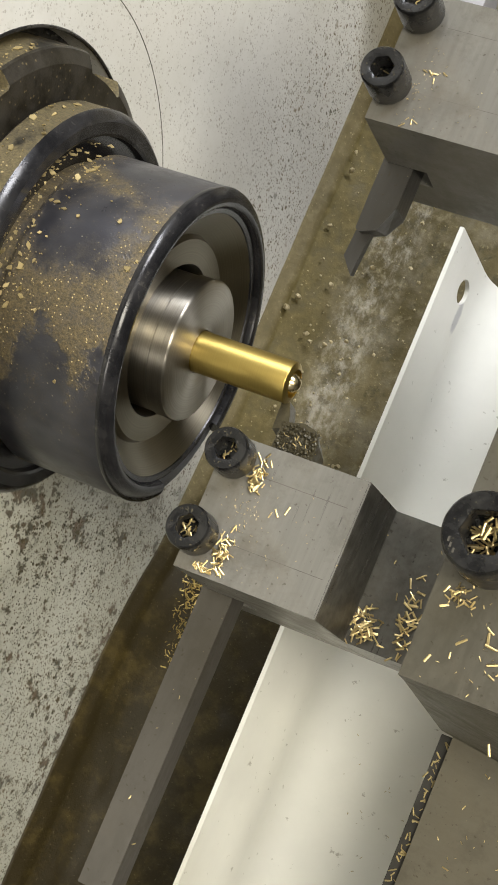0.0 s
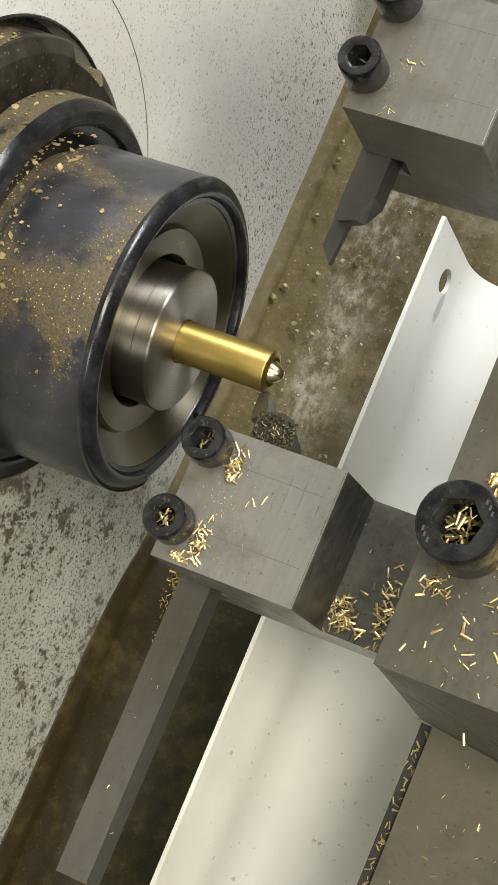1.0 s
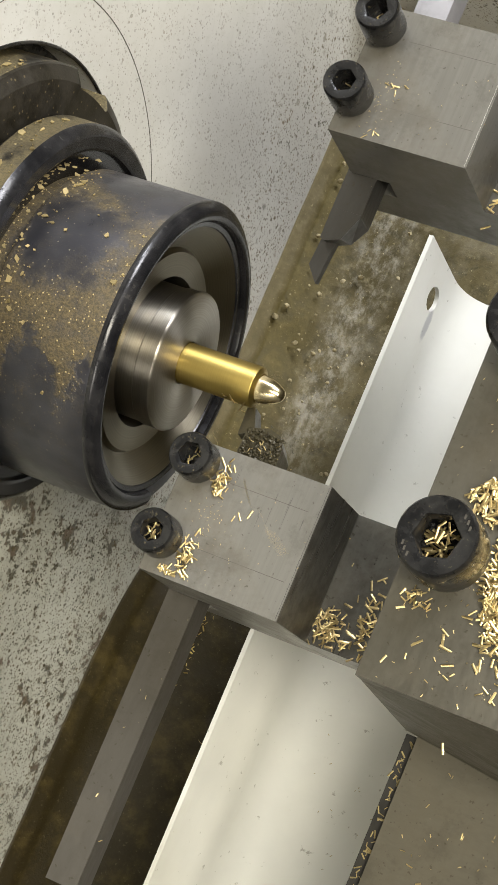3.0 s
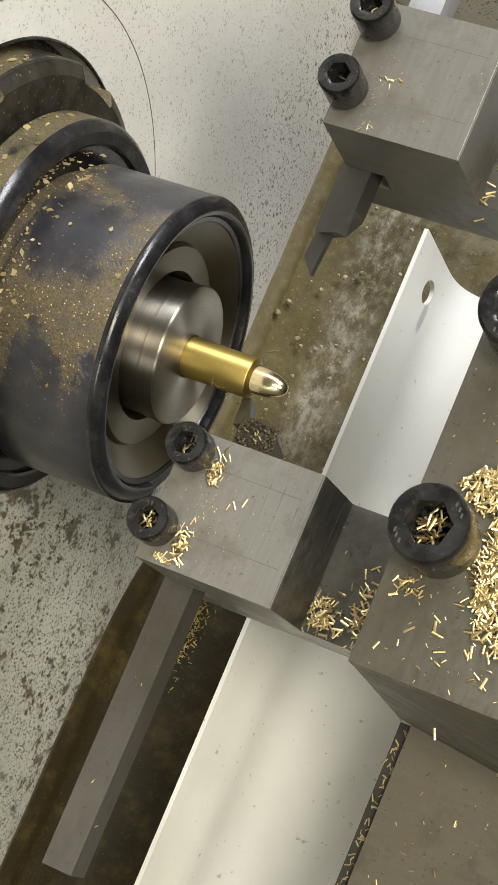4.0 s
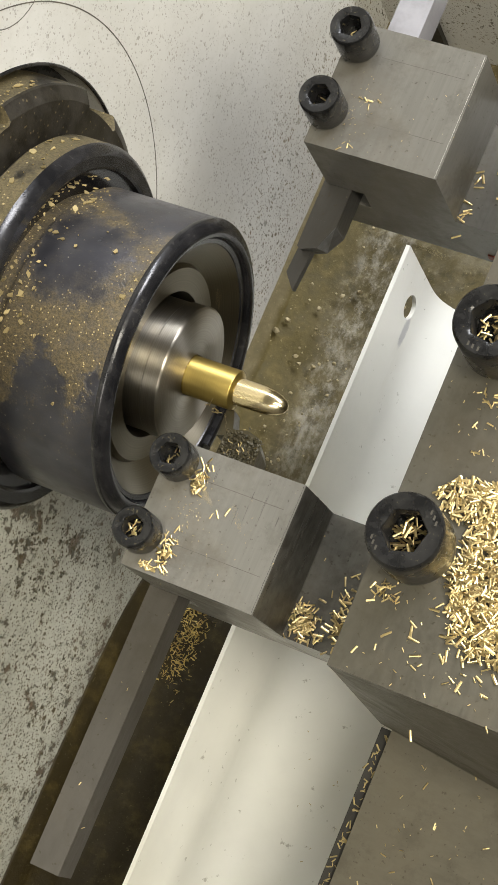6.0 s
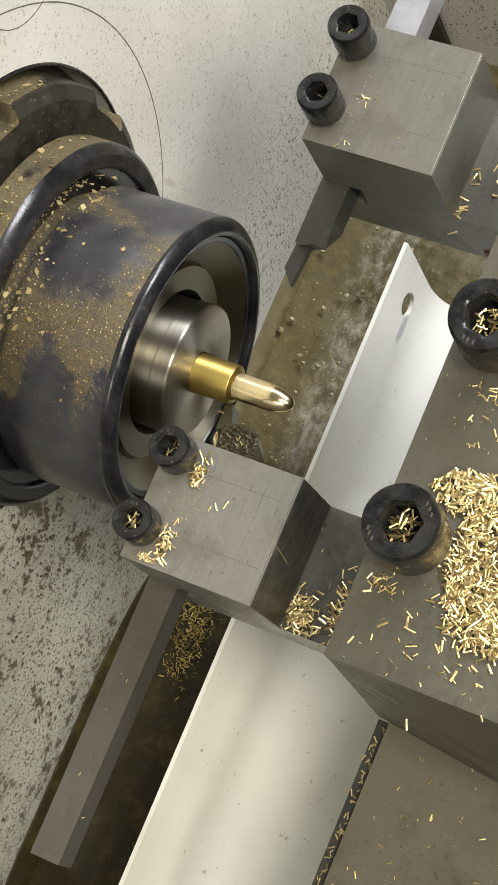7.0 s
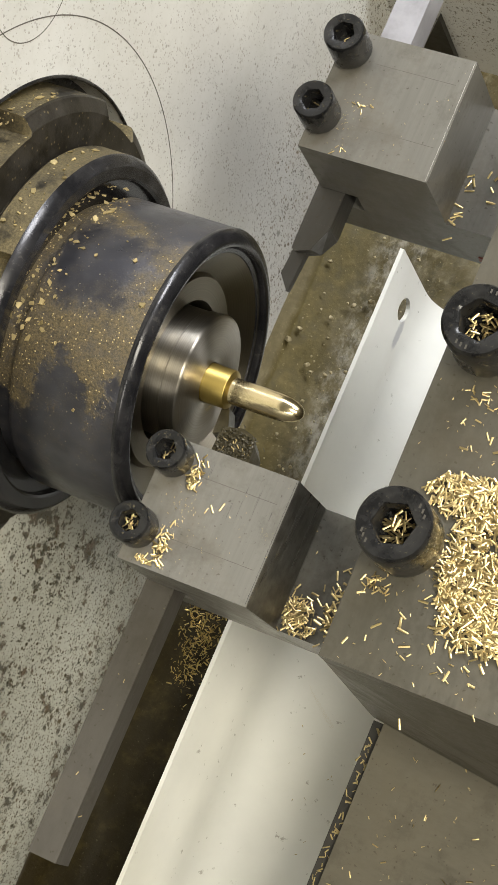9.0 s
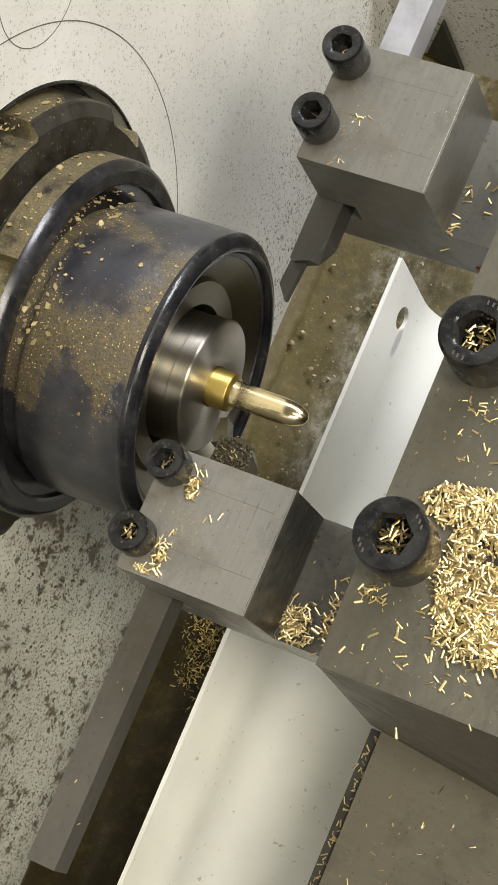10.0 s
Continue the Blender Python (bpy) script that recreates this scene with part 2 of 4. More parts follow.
    tone = n.mix(n.math("MULTIPLY", speck, strong), tone, n.mix(n.step(n.noise(200), 0.3, 0.7), (0.06, 0.055, 0.035), (0.17, 0.13, 0.075)))
    return n.done(tone, n.fade(speck, 0.42, 0.7), 0.0, n.math("ADD", speck, n.math("MULTIPLY", clump, 0.8)), 0.0003, 0.4)


def tray_muck():
    """Tray bottom caked with oily brass dust and mud: dry ledge at the panel, olive channel, pale streak, shade put
    into the colour near the front.
    """
    n = Nodes("oily_swarf_mud")
    a, b, c = n.noise(30, 6, 0.7), n.noise(240, 5, 0.7), n.noise(900, 3, 0.7)
    x, y = n.axis(0), n.axis(1)
    tone = n.mix(n.step(a, 0.35, 0.65), (0.064, 0.05, 0.018), (0.12, 0.097, 0.044))
    blot = n.step(n.noise(170, 5, 0.72, shift=(7, 0, 0)), 0.47, 0.64)
    tone = n.mix(n.math("MULTIPLY", blot, 0.72), tone, (0.05, 0.042, 0.02))
    tone = n.mix(n.math("MULTIPLY", n.step(b, 0.52, 0.7), 0.6), tone, (0.19, 0.165, 0.1))
    wide = n.math("MULTIPLY", n.step(x, -0.1, -0.082), n.step(n.noise(80, 5, 0.7, shift=(3, 1, 0)), 0.4, 0.68))
    tone = n.mix(n.math("MULTIPLY", wide, 0.3), tone, (0.24, 0.215, 0.155))
    drift = n.math("ADD", x, n.math("MULTIPLY", n.math("SUBTRACT", n.noise(60, 4), 0.5), 0.012))
    streak = n.math("MULTIPLY", n.math("MULTIPLY", n.step(drift, -0.1, -0.092), n.step(drift, -0.076, -0.086)), n.step(y, 0.04, 0.08))
    grain = n.step(n.math("ADD", n.noise(300, 5, 0.75, (1, 0.6, 1)), n.math("MULTIPLY", n.math("SUBTRACT", a, 0.5), 0.3)), 0.4, 0.72)
    tone = n.mix(n.math("MULTIPLY", n.math("MULTIPLY", streak, grain), 0.5), tone, (0.45, 0.42, 0.35))
    channel = n.math("MULTIPLY", n.step(x, -0.1135, -0.1122), n.step(drift, -0.097, -0.104))
    tone = n.mix(n.math("MULTIPLY", channel, 0.75), tone, n.mix(n.step(b, 0.35, 0.65), (0.066, 0.05, 0.012), (0.105, 0.082, 0.026)))
    tone = n.mix(n.math("MULTIPLY", n.step(x, -0.1122, -0.1135), 0.7), tone, n.mix(n.step(b, 0.3, 0.7), (0.1, 0.08, 0.036), (0.15, 0.122, 0.064)))
    # front part: shade beside the tool put into the mud's colour, mottled
    front_shade = n.step(n.math("ADD", y, n.math("MULTIPLY", n.math("SUBTRACT", a, 0.5), 0.1)), 0.05, 0.015)
    shaded_mud = n.mix(n.step(n.noise(95, 5, 0.7, shift=(0, 2, 0)), 0.45, 0.7), (0.02, 0.014, 0.004), (0.06, 0.043, 0.012))
    tone = n.mix(n.math("MULTIPLY", front_shade, 0.92), tone, shaded_mud)
    tone = n.mix(n.math("MULTIPLY", n.step(c, 0.62, 0.72), n.fade(front_shade, 0.7, 0.2)), tone, (0.3, 0.25, 0.13))
    return n.done(tone, n.fade(front_shade, n.step(b, 0.3, 0.7, 0.5, 0.75), 0.5), 0.0, n.math("ADD", b, n.math("MULTIPLY", c, 0.5)), 0.0006, 0.4, Specular_IOR_Level=0.22)


def paint(name, base, stain, rough=0.4):
    n = Nodes(name)
    wob = n.noise(22, 5, 0.6)
    spot = n.step(n.noise(330, 4, 0.6), 0.66, 0.72)
    smear = n.step(n.noise(45, 5, 0.7, (1, 0.4, 1)), 0.55, 0.75)
    tone = n.mix(n.step(wob, 0.3, 0.7), tuple(c * 0.9 for c in base), base)
    tone = n.mix(n.math("MULTIPLY", smear, 0.35), tone, stain)
    tone = n.mix(n.math("MULTIPLY", spot, 0.55), tone, (0.2, 0.18, 0.12))
    # grey elongated patch beside the hole, stretched along y
    dy = n.math("DIVIDE", n.math("SUBTRACT", n.axis(1), 0.0515), 0.0062)
    dz = n.math("DIVIDE", n.math("SUBTRACT", n.axis(2), 0.0098), 0.0021)
    run = n.math("ADD", n.math("ADD", n.math("MULTIPLY", dy, dy), n.math("MULTIPLY", dz, dz)), n.math("MULTIPLY", n.math("SUBTRACT", n.noise(500, 3), 0.5), 0.9))
    tone = n.mix(n.step(run, 1.1, 0.25, 0.0, 0.6), tone, (0.24, 0.24, 0.27))
    return n.done(tone, n.step(wob, 0.3, 0.7, rough - 0.06, rough + 0.08), 0.0, n.noise(700, 3), 0.0001, 0.3)


def brass(name, base, rough, lines=True):
    n = Nodes(name)
    if lines:
        ring = n.put("ShaderNodeTexNoise", Scale=3000, Detail=2)
        ring.noise_dimensions = "1D"
        n.feed(ring.inputs["W"], n.axis(0))
        tone = n.mix(n.step(ring.outputs["Fac"], 0.3, 0.7), tuple(c * 0.94 for c in base), base)
        return n.done(tone, rough, 1.0, ring.outputs["Fac"], 0.00001, 0.15)
    rnd = n.put("ShaderNodeNewGeometry").outputs["Random Per Island"]
    tone = n.mix(rnd, tuple(c * 0.72 for c in base), base)
    return n.done(tone, n.fade(rnd, rough, rough + 0.2), 1.0)


def plain(name, base, rough, metal=0.0, scale=200):
    n = Nodes(name)
    a = n.noise(scale, 5, 0.65)
    tone = n.mix(n.step(a, 0.3, 0.7), tuple(c * 0.7 for c in base), tuple(c * 1.2 for c in base))
    return n.done(tone, n.step(a, 0.3, 0.7, rough - 0.08, rough + 0.1), metal, a, 0.0003, 0.4)


def polished_black():
    n = Nodes("polished_black_steel")
    a, b = n.noise(140, 4), n.noise(700, 4, 0.7)
    wear = n.step(n.math("ADD", b, n.math("MULTIPLY", n.math("SUBTRACT", a, 0.5), 0.4)), 0.6, 0.72)
    tone = n.mix(n.step(a, 0.3, 0.7), (0.012, 0.012, 0.014), (0.035, 0.034, 0.036))
    tone = n.mix(n.math("MULTIPLY", wear, 0.3), tone, (0.16, 0.15, 0.13))
    return n.done(tone, n.step(a, 0.3, 0.7, 0.2, 0.27), 0.5, b, 0.00006, 0.3)


RIM = polished_black()
OXIDE = black_oxide()
CHUCK = rubbed_cap()
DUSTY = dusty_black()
COLLET = turned("turned_collet_steel", (0.37, 0.34, 0.29), 0.36)
RECESS = turned("turned_recess_steel", (0.235, 0.21, 0.16), 0.42)
PANEL = panel_paint()
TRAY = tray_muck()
WHITE = paint("white_guard_paint", (0.76, 0.75, 0.69), (0.63, 0.61, 0.52), 0.56)
BRASS_BAR = brass("drawn_brass", (0.39, 0.288, 0.085), 0.4)
BRASS_CUT = brass("fresh_cut_brass", (0.86, 0.72, 0.43), 0.2)
CHIP = brass("brass_swarf", (0.69, 0.54, 0.265), 0.28, False)
FLAKE = brass("dull_brass_swarf", (0.50, 0.405, 0.21), 0.58, False)
TRAYCHIP = brass("oily_brass_swarf", (0.62, 0.47, 0.17), 0.4, False)
LUMP = plain("wet_brass_mud", (0.33, 0.275, 0.155), 0.5, 0.1, 400)
TAIL = plain("pale_bluish_steel", (0.27, 0.265, 0.285), 0.35, 0.4, 60)
BURR = plain("bright_worn_steel", (0.55, 0.53, 0.48), 0.35, 0.4, 300)
DARK = plain("matte_black", (0.02, 0.018, 0.014), 0.55)
INSERT = plain("dark_carbide", (0.022, 0.02, 0.017), 0.5, 0.3)
EDGE = plain("muddy_carbide", (0.045, 0.037, 0.018), 0.4, 0.15, 420)
RED = plain("red_marking_paint", (0.25, 0.05, 0.03), 0.5)
WALL = plain("workshop_plaster", (0.55, 0.54, 0.5), 0.8, 0.0, 6)
CONCRETE = plain("workshop_concrete", (0.2, 0.19, 0.18), 0.8, 0.0, 8)
SCRIBE = plain("scribed_groove", (0.09, 0.08, 0.066), 0.6)

# ---- mesh helpers: shapes in millimetres ----
MM = 0.001
PLACE = {}  # where each object stands
YA, ZA = 51.65, -22.5  # the spindle's axis


def part(name, bm, material, parent=None, label="", base=(0, 0, 0), smooth=False, sharp=35):
    """Links a bmesh, drawn in millimetres, as one mesh object whose origin is at base."""
    bmesh.ops.recalc_face_normals(bm, faces=bm.faces)
    off = Vector(base)
    for v in bm.verts:
        v.co = (v.co - off) * MM
    for f in bm.faces:
        f.smooth = smooth
    if smooth:
        for e in bm.edges:
            if len(e.link_faces) == 2 and e.calc_face_angle(0) > radians(sharp):
                e.smooth = False
    me = bpy.data.meshes.new(name)
    bm.to_mesh(me)
    bm.free()
    me.materials.append(material)
    ob = new(name, me)
    ob.location = off * MM
    PLACE[ob.name] = off * MM
    if parent:
        ob.parent = parent
        ob.location = off * MM - PLACE[parent.name]
        if label:
            ob["label"] = label
    return ob


def empty(name, base):
    ob = new(name)
    ob.location = Vector(base) * MM
    PLACE[ob.name] = Vector(base) * MM
    ob.empty_display_size = 0.005
    return ob


def box(bm, x0, x1, y0, y1, z0, z1):
    c = [bm.verts.new((x, y, z)) for x in (x0, x1) for y in (y0, y1) for z in (z0, z1)]
    for q in ((0, 1, 3, 2), (4, 6, 7, 5), (0, 4, 5, 1), (2, 3, 7, 6), (0, 2, 6, 4), (1, 5, 7, 3)):
        bm.faces.new([c[i] for i in q])
    return c


def prism(bm, pts, y0, y1):
    """Extrudes an x-z outline along y."""
    a = [bm.verts.new((x, y0, z)) for x, z in pts]
    b = [bm.verts.new((x, y1, z)) for x, z in pts]
    bm.faces.new(a)
    bm.faces.new(b[::-1])
    for i in range(len(pts)):
        j = (i + 1) % len(pts)
        bm.faces.new((a[i], b[i], b[j], a[j]))


def soften(bm, width, seg=2, angle=30):
    ed = [e for e in bm.edges if len(e.link_faces) == 2 and e.calc_face_angle(0) > radians(angle)]
    bmesh.ops.bevel(bm, geom=ed, offset=width, segments=seg, affect="EDGES", profile=0.5)


def lathe(bm, prof, y=YA, z=ZA, seg=128, a0=0.0, a1=360.0, closed=False):
    """Turns a profile of (x, radius) round the spindle's axis."""
    full = a1 - a0 > 359.9
    n = seg if full else seg + 1
    rings = []
    for x, r in prof:
        if r < 1e-6:
            rings.append([bm.verts.new((x, y, z))])
            continue
        rings.append([bm.verts.new((x, y + r * math.cos(radians(a0 + (a1 - a0) * i / seg)), z + r * math.sin(radians(a0 + (a1 - a0) * i / seg)))) for i in range(n)])
    pairs = list(zip(rings, rings[1:])) + ([(rings[-1], rings[0])] if closed else [])
    for p, q in pairs:
        for i in range(seg):
            j = (i + 1) % n if full else i + 1
            vs = [p[i % len(p)], p[j % len(p)], q[j % len(q)], q[i % len(q)]]
            vs = list(dict.fromkeys(vs))
            if len(vs) > 2:
                bm.faces.new(vs)
    if not full and closed:
        bm.faces.new([r[0] for r in rings])
        bm.faces.new([r[-1] for r in rings])


RIDERS = []  # what travels with the tool slide


def rides(ob):
    RIDERS.append(ob)
    return ob


# ---- the setting: headstock panel, swarf tray, workshop ----
def build_setting():
    # panel with a round opening for the spindle nose
    bm = bmesh.new()
    seg, ro = 128, 63.6
    lo, hi = (-420.0, -215.0), (520.0, 420.0)
    for x in (-117.0, -127.0):
        inner, outer = [], []
        for i in range(seg):
            a = 2 * math.pi * i / seg
            c, s = math.cos(a), math.sin(a)
            inner.append(bm.verts.new((x, YA + ro * c, ZA + ro * s)))
            k = min([((hi[0] if c > 0 else lo[0]) - YA) / c if abs(c) > 1e-9 else 1e9, ((hi[1] if s > 0 else lo[1]) - ZA) / s if abs(s) > 1e-9 else 1e9])
            outer.append(bm.verts.new((x, YA + k * c, ZA + k * s)))
        for i in range(seg):
            j = (i + 1) % seg
            bm.faces.new((inner[i], inner[j], outer[j], outer[i]))
        if x < -120:
            for i in range(seg):
                j = (i + 1) % seg
                bm.faces.new((first[i], first[j], inner[j], inner[i]))
        first = inner
    wall = part("wall_headstock", bm, PANEL)
    tagged(wall, "off-white painted headstock panel speckled with dark swarf", "machine panel", kind="structure")
    # round seams scribed by the cover plates
    bm = bmesh.new()
    lathe(bm, [(-117.05, 87.0), (-116.93, 87.06), (-116.93, 87.34), (-117.05, 87.4)], 44.0, -24.5, 160, -56, 165)
    part("cover_seam", bm, SCRIBE, wall, "dark round seam line")
    bm = bmesh.new()
    lathe(bm, [(-117.05, 17.4), (-116.93, 17.46), (-116.93, 17.68), (-117.05, 17.74)], 119.8, 40.2, 64)
    part("cover_seam", bm, SCRIBE, wall, "dark round seam line")
    bm = bmesh.new()
    lathe(bm, [(-117.2, 63.4), (-116.7, 63.5), (-116.5, 63.8), (-116.7, 64.2), (-117.0, 64.4)], seg=128)
    part("opening_rim", bm, OXIDE, wall, "dark rim of the spindle opening")
    # tray, uneven with mud
    bm = bmesh.new()
    xs = [-160 + 8 * i for i in range(5)] + [-120 + 0.75 * i for i in range(90)] + [-52 + 15 * i for i in range(31)]
    nx, ny = len(xs) - 1, 260
    grid = []
    for x in xs:
        row = []
        for j in range(ny + 1):
            y = -420 + 900 * j / ny
            calm = 1 - math.exp(-max(0.0, x + 116.5) / 7)
            h = calm * (2.4 * noise.fractal(Vector((x * 0.03, y * 0.03, 0)), 1.0, 2.0, 4) + 0.9 * noise.fractal(Vector((x * 0.13, y * 0.13, 7)), 1.0, 2.0, 3))
            h += 1.3 * min(1.0, max(0.0, (-112.4 - x + 0.5 * noise.noise(Vector((0, y * 0.1, 0)))) / 1.0))
            bank = 14 * math.exp(-max(0.0, x + 117) / 12) * (1 + 0.07 * noise.noise(Vector((x * 0.05, y * 0.04, 3))))
            near = 13 * (1 / (1 + math.exp((y - 10) / 10))) * math.exp(-max(0.0, x + 117) / 22)
            row.append(bm.verts.new((x, y, -207 + h + bank * 0.9 + near)))
        grid.append(row)
    for i in range(nx):
        for j in range(ny):
            bm.faces.new((grid[i][j], grid[i + 1][j], grid[i + 1][j + 1], grid[i][j + 1]))
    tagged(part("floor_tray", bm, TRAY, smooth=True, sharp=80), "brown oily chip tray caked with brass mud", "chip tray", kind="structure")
    # walls that close the machine and the workshop
    bm = bmesh.new()
    box(bm, -116.9, 400, 232, 242, -215, -140)
    back = tagged(part("wall_machine_back", bm, PANEL), "grey-white machine back panel with stains", "machine panel", kind="structure")
    # dark triangle added for the shaded gap between the shank and back panel
    bm = bmesh.new()
    pts = ((-95.6, -166), (-107, -194), (-94.5, -203))
    a, b = [[bm.verts.new((x, y, z)) for x, z in pts] for y in (231.6, 229.6)]
    bm.faces.new(a)
    bm.faces.new(b[::-1])
    for i in range(3):
        bm.faces.new((a[i], a[(i + 1) % 3], b[(i + 1) % 3], b[i]))
    part("gap_shade", bm, DARK, back, "dark triangle standing in for a shaded gap")
    for name, b in (("wall_north", (-2000, 2500, 2000, 2100, -1000, 2000)), ("wall_south", (-2000, 2500, -2600, -2500, -1000, 2000)),
                    ("wall_west", (-2100, -2000, -2600, 2100, -1000, 2000)), ("wall_east", (2500, 2600, -2600, 2100, -1000, 2000))):
        bm = bmesh.new()
        box(bm, *b)
        tagged(part(name, bm, WALL), "plain grey workshop wall", "wall", kind="structure")
    bm = bmesh.new()
    box(bm, -2100, 2600, -2600, 2100, 2000, 2100)
    tagged(part("ceiling", bm, WALL), "plain grey workshop ceiling", "ceiling", kind="structure")
    bm = bmesh.new()
    box(bm, -2100, 2600, -2600, 2100, -1100, -1000)
    tagged(part("floor", bm, CONCRETE), "grey concrete workshop floor", "floor", kind="structure")


build_setting()


# ---- spindle: chuck, collet, bar ----
def build_chuck():
    chuck = empty("collet_chuck", (-117, YA, ZA))
    tagged(chuck, "blackened steel collet chuck dusted with brown brass swarf", "lathe chuck")
    bs = (-80, YA, ZA)
    bm = bmesh.new()
    lathe(bm, [(-63.6, 34.2), (-63.6, 39.0), (-64.0, 39.2), (-92, 39.0), (-93.5, 38.2), (-94, 35.5), (-99, 35.5)])
    part("cap", bm, CHUCK, chuck, "gunmetal black cap with rubbed patches and brown dust", bs, True, 40)
    # front rim, cut away at the spanner notch
    bm = bmesh.new()
    rim = [(-65.3, 34.4), (-61.9, 34.6), (-61.0, 34.9), (-60.6, 35.6), (-60.6, 36.4), (-61.0, 37.5), (-61.7, 38.5), (-62.4, 39.1), (-63.0, 39.3), (-63.5, 39.2), (-65.3, 38.7)]
    lathe(bm, rim, seg=150, a0=-106, a1=209, closed=True)
    part("rim", bm, RIM, chuck, "worn black rounded rim", bs, True, 40)
    bm = bmesh.new()
    lathe(bm, [(-66.0, 35.0), (-62.7, 34.8), (-62.3, 34.1), (-62.5, 33.0), (-64.2, 32.2), (-70, 31.6), (-76, 31.2)])
    part("inner_ring", bm, RIM, chuck, "black inner ring", bs, True, 40)
    bm = bmesh.new()
    lathe(bm, [(-62.6, 33.5), (-63.3, 31.9), (-68.2, 27.2), (-68.7, 26.2), (-67.2, 25.3), (-67.3, 19.2), (-72, 19.0), (-80, 19.0)])
    part("recess_face", bm, RECESS, chuck, "bright turned steel recess", bs, True, 30)
    # flange and lock ring with spanner slots
    def slotted(prof, slots, depth, half, back):
        bm = bmesh.new()
        seg = 540
        rings = []
        for x, r in prof:
            ring = []
            for i in range(seg):
                a = 360.0 * i / seg
                cut = x < back and any(abs((a - c + 180) % 360 - 180) < half for c in slots)
                q = min(r, depth) if cut else r
                ring.append(bm.verts.new((x, YA + q * math.cos(radians(a)), ZA + q * math.sin(radians(a)))))
            rings.append(ring)
        for p, q in zip(rings, rings[1:]):
            for i in range(seg):
                j = (i + 1) % seg
                bm.faces.new((p[i], p[j], q[j], q[i]))
        return bm

    bm = bmesh.new()
    lathe(bm, [(-99, 35.2), (-97.2, 39.6), (-97.0, 42.4), (-95.4, 42.7), (-95.0, 43.4), (-95.0, 46.3), (-95.3, 46.9), (-96.9, 48.5), (-97.7, 48.9)], seg=160)
    part("flange_lip", bm, RIM, chuck, "polished black front lip of the flange", bs, True, 24)
    bm = slotted([(-97.7, 48.9), (-97.8, 48.9), (-105.6, 48.9), (-106.4, 48.3), (-106.6, 44)],
                 (0, 90, 180, 270), 46.0, 3.6, -97.7)
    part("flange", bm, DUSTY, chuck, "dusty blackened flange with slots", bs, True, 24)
    bm = slotted([(-106.6, 44.5), (-108.8, 45.0), (-109.0, 56.8), (-109.4, 57.6), (-111.0, 60.2), (-111.6, 60.6), (-117, 60.8), (-126, 60.8)],
                 (5, 61, 140, 220, 300), 56.0, 9.0, -108.9)
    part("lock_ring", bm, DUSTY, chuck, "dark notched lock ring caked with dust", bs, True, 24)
    bm = bmesh.new()
    lathe(bm, [(-124, 60), (-124.5, 70)], seg=96)
    part("back_plate", bm, OXIDE, chuck, "black spindle back plate", bs)


def build_collet():
    hub = empty("collet", (-60, YA, ZA))
    tagged(hub, "bright turned steel collet nose spinning in the chuck", "collet")
    bs = (-60, YA, ZA)
    bm = bmesh.new()
    lathe(bm, [(-85, 5.3), (-60.0, 5.3), (-58.6, 5.4), (-58.4, 5.8), (-58.75, 16.9), (-58.95, 17.35), (-59.3, 17.55)])
    part("face", bm, COLLET, hub, "turned conical face", bs, True, 40)
    bm = bmesh.new()
    lathe(bm, [(-59.3, 17.55), (-60.7, 17.55), (-60.8, 17.43), (-63.4, 17.45), (-63.8, 17.1), (-80, 17.1)])
    part("collar", bm, COLLET, hub, "turned steel collar", bs, True, 30)
    return hub


def build_bar():
    """The bar stock: a finished pin inside, and the uncut sleeve that withdraws as the tool advances."""
    tip, r, dome = -31.8, 3.45, 7.2
    prof = [(tip, 0.0)]
    for i in range(1, 15):
        a = math.pi / 2 * i / 14
        prof.append((tip - dome + dome * math.cos(a), r * math.sin(a) ** 0.92))
    prof += [(-50, r), (-52.6, r), (-53.2, r + 0.2), (-90, r + 0.2)]
    bm = bmesh.new()
    lathe(bm, prof, seg=64)
    pin = part("turned_pin", bm, BRASS_CUT, None, "", (-60, YA, ZA), True, 50)
    tagged(pin, "freshly turned bright brass pin with a rounded tip", "brass pin")
    x = -33.7
    bm = bmesh.new()
    lathe(bm, [(x - 1.6, 3.5), (x + 0.35, 3.56), (x + 0.2, 3.95), (x - 0.25, 4.98), (x - 0.5, 5.12), (x - 46, 5.12), (x - 46, 3.75), (x - 1.6, 3.5)], seg=64)
    stock = part("brass_bar_stock", bm, BRASS_BAR, None, "", (x, YA, ZA), True, 30)
    tagged(stock, "round brass bar stock being turned down in the collet", "brass bar")
    return pin, stock


build_chuck()
collet = build_collet()
pin, stock = build_bar()


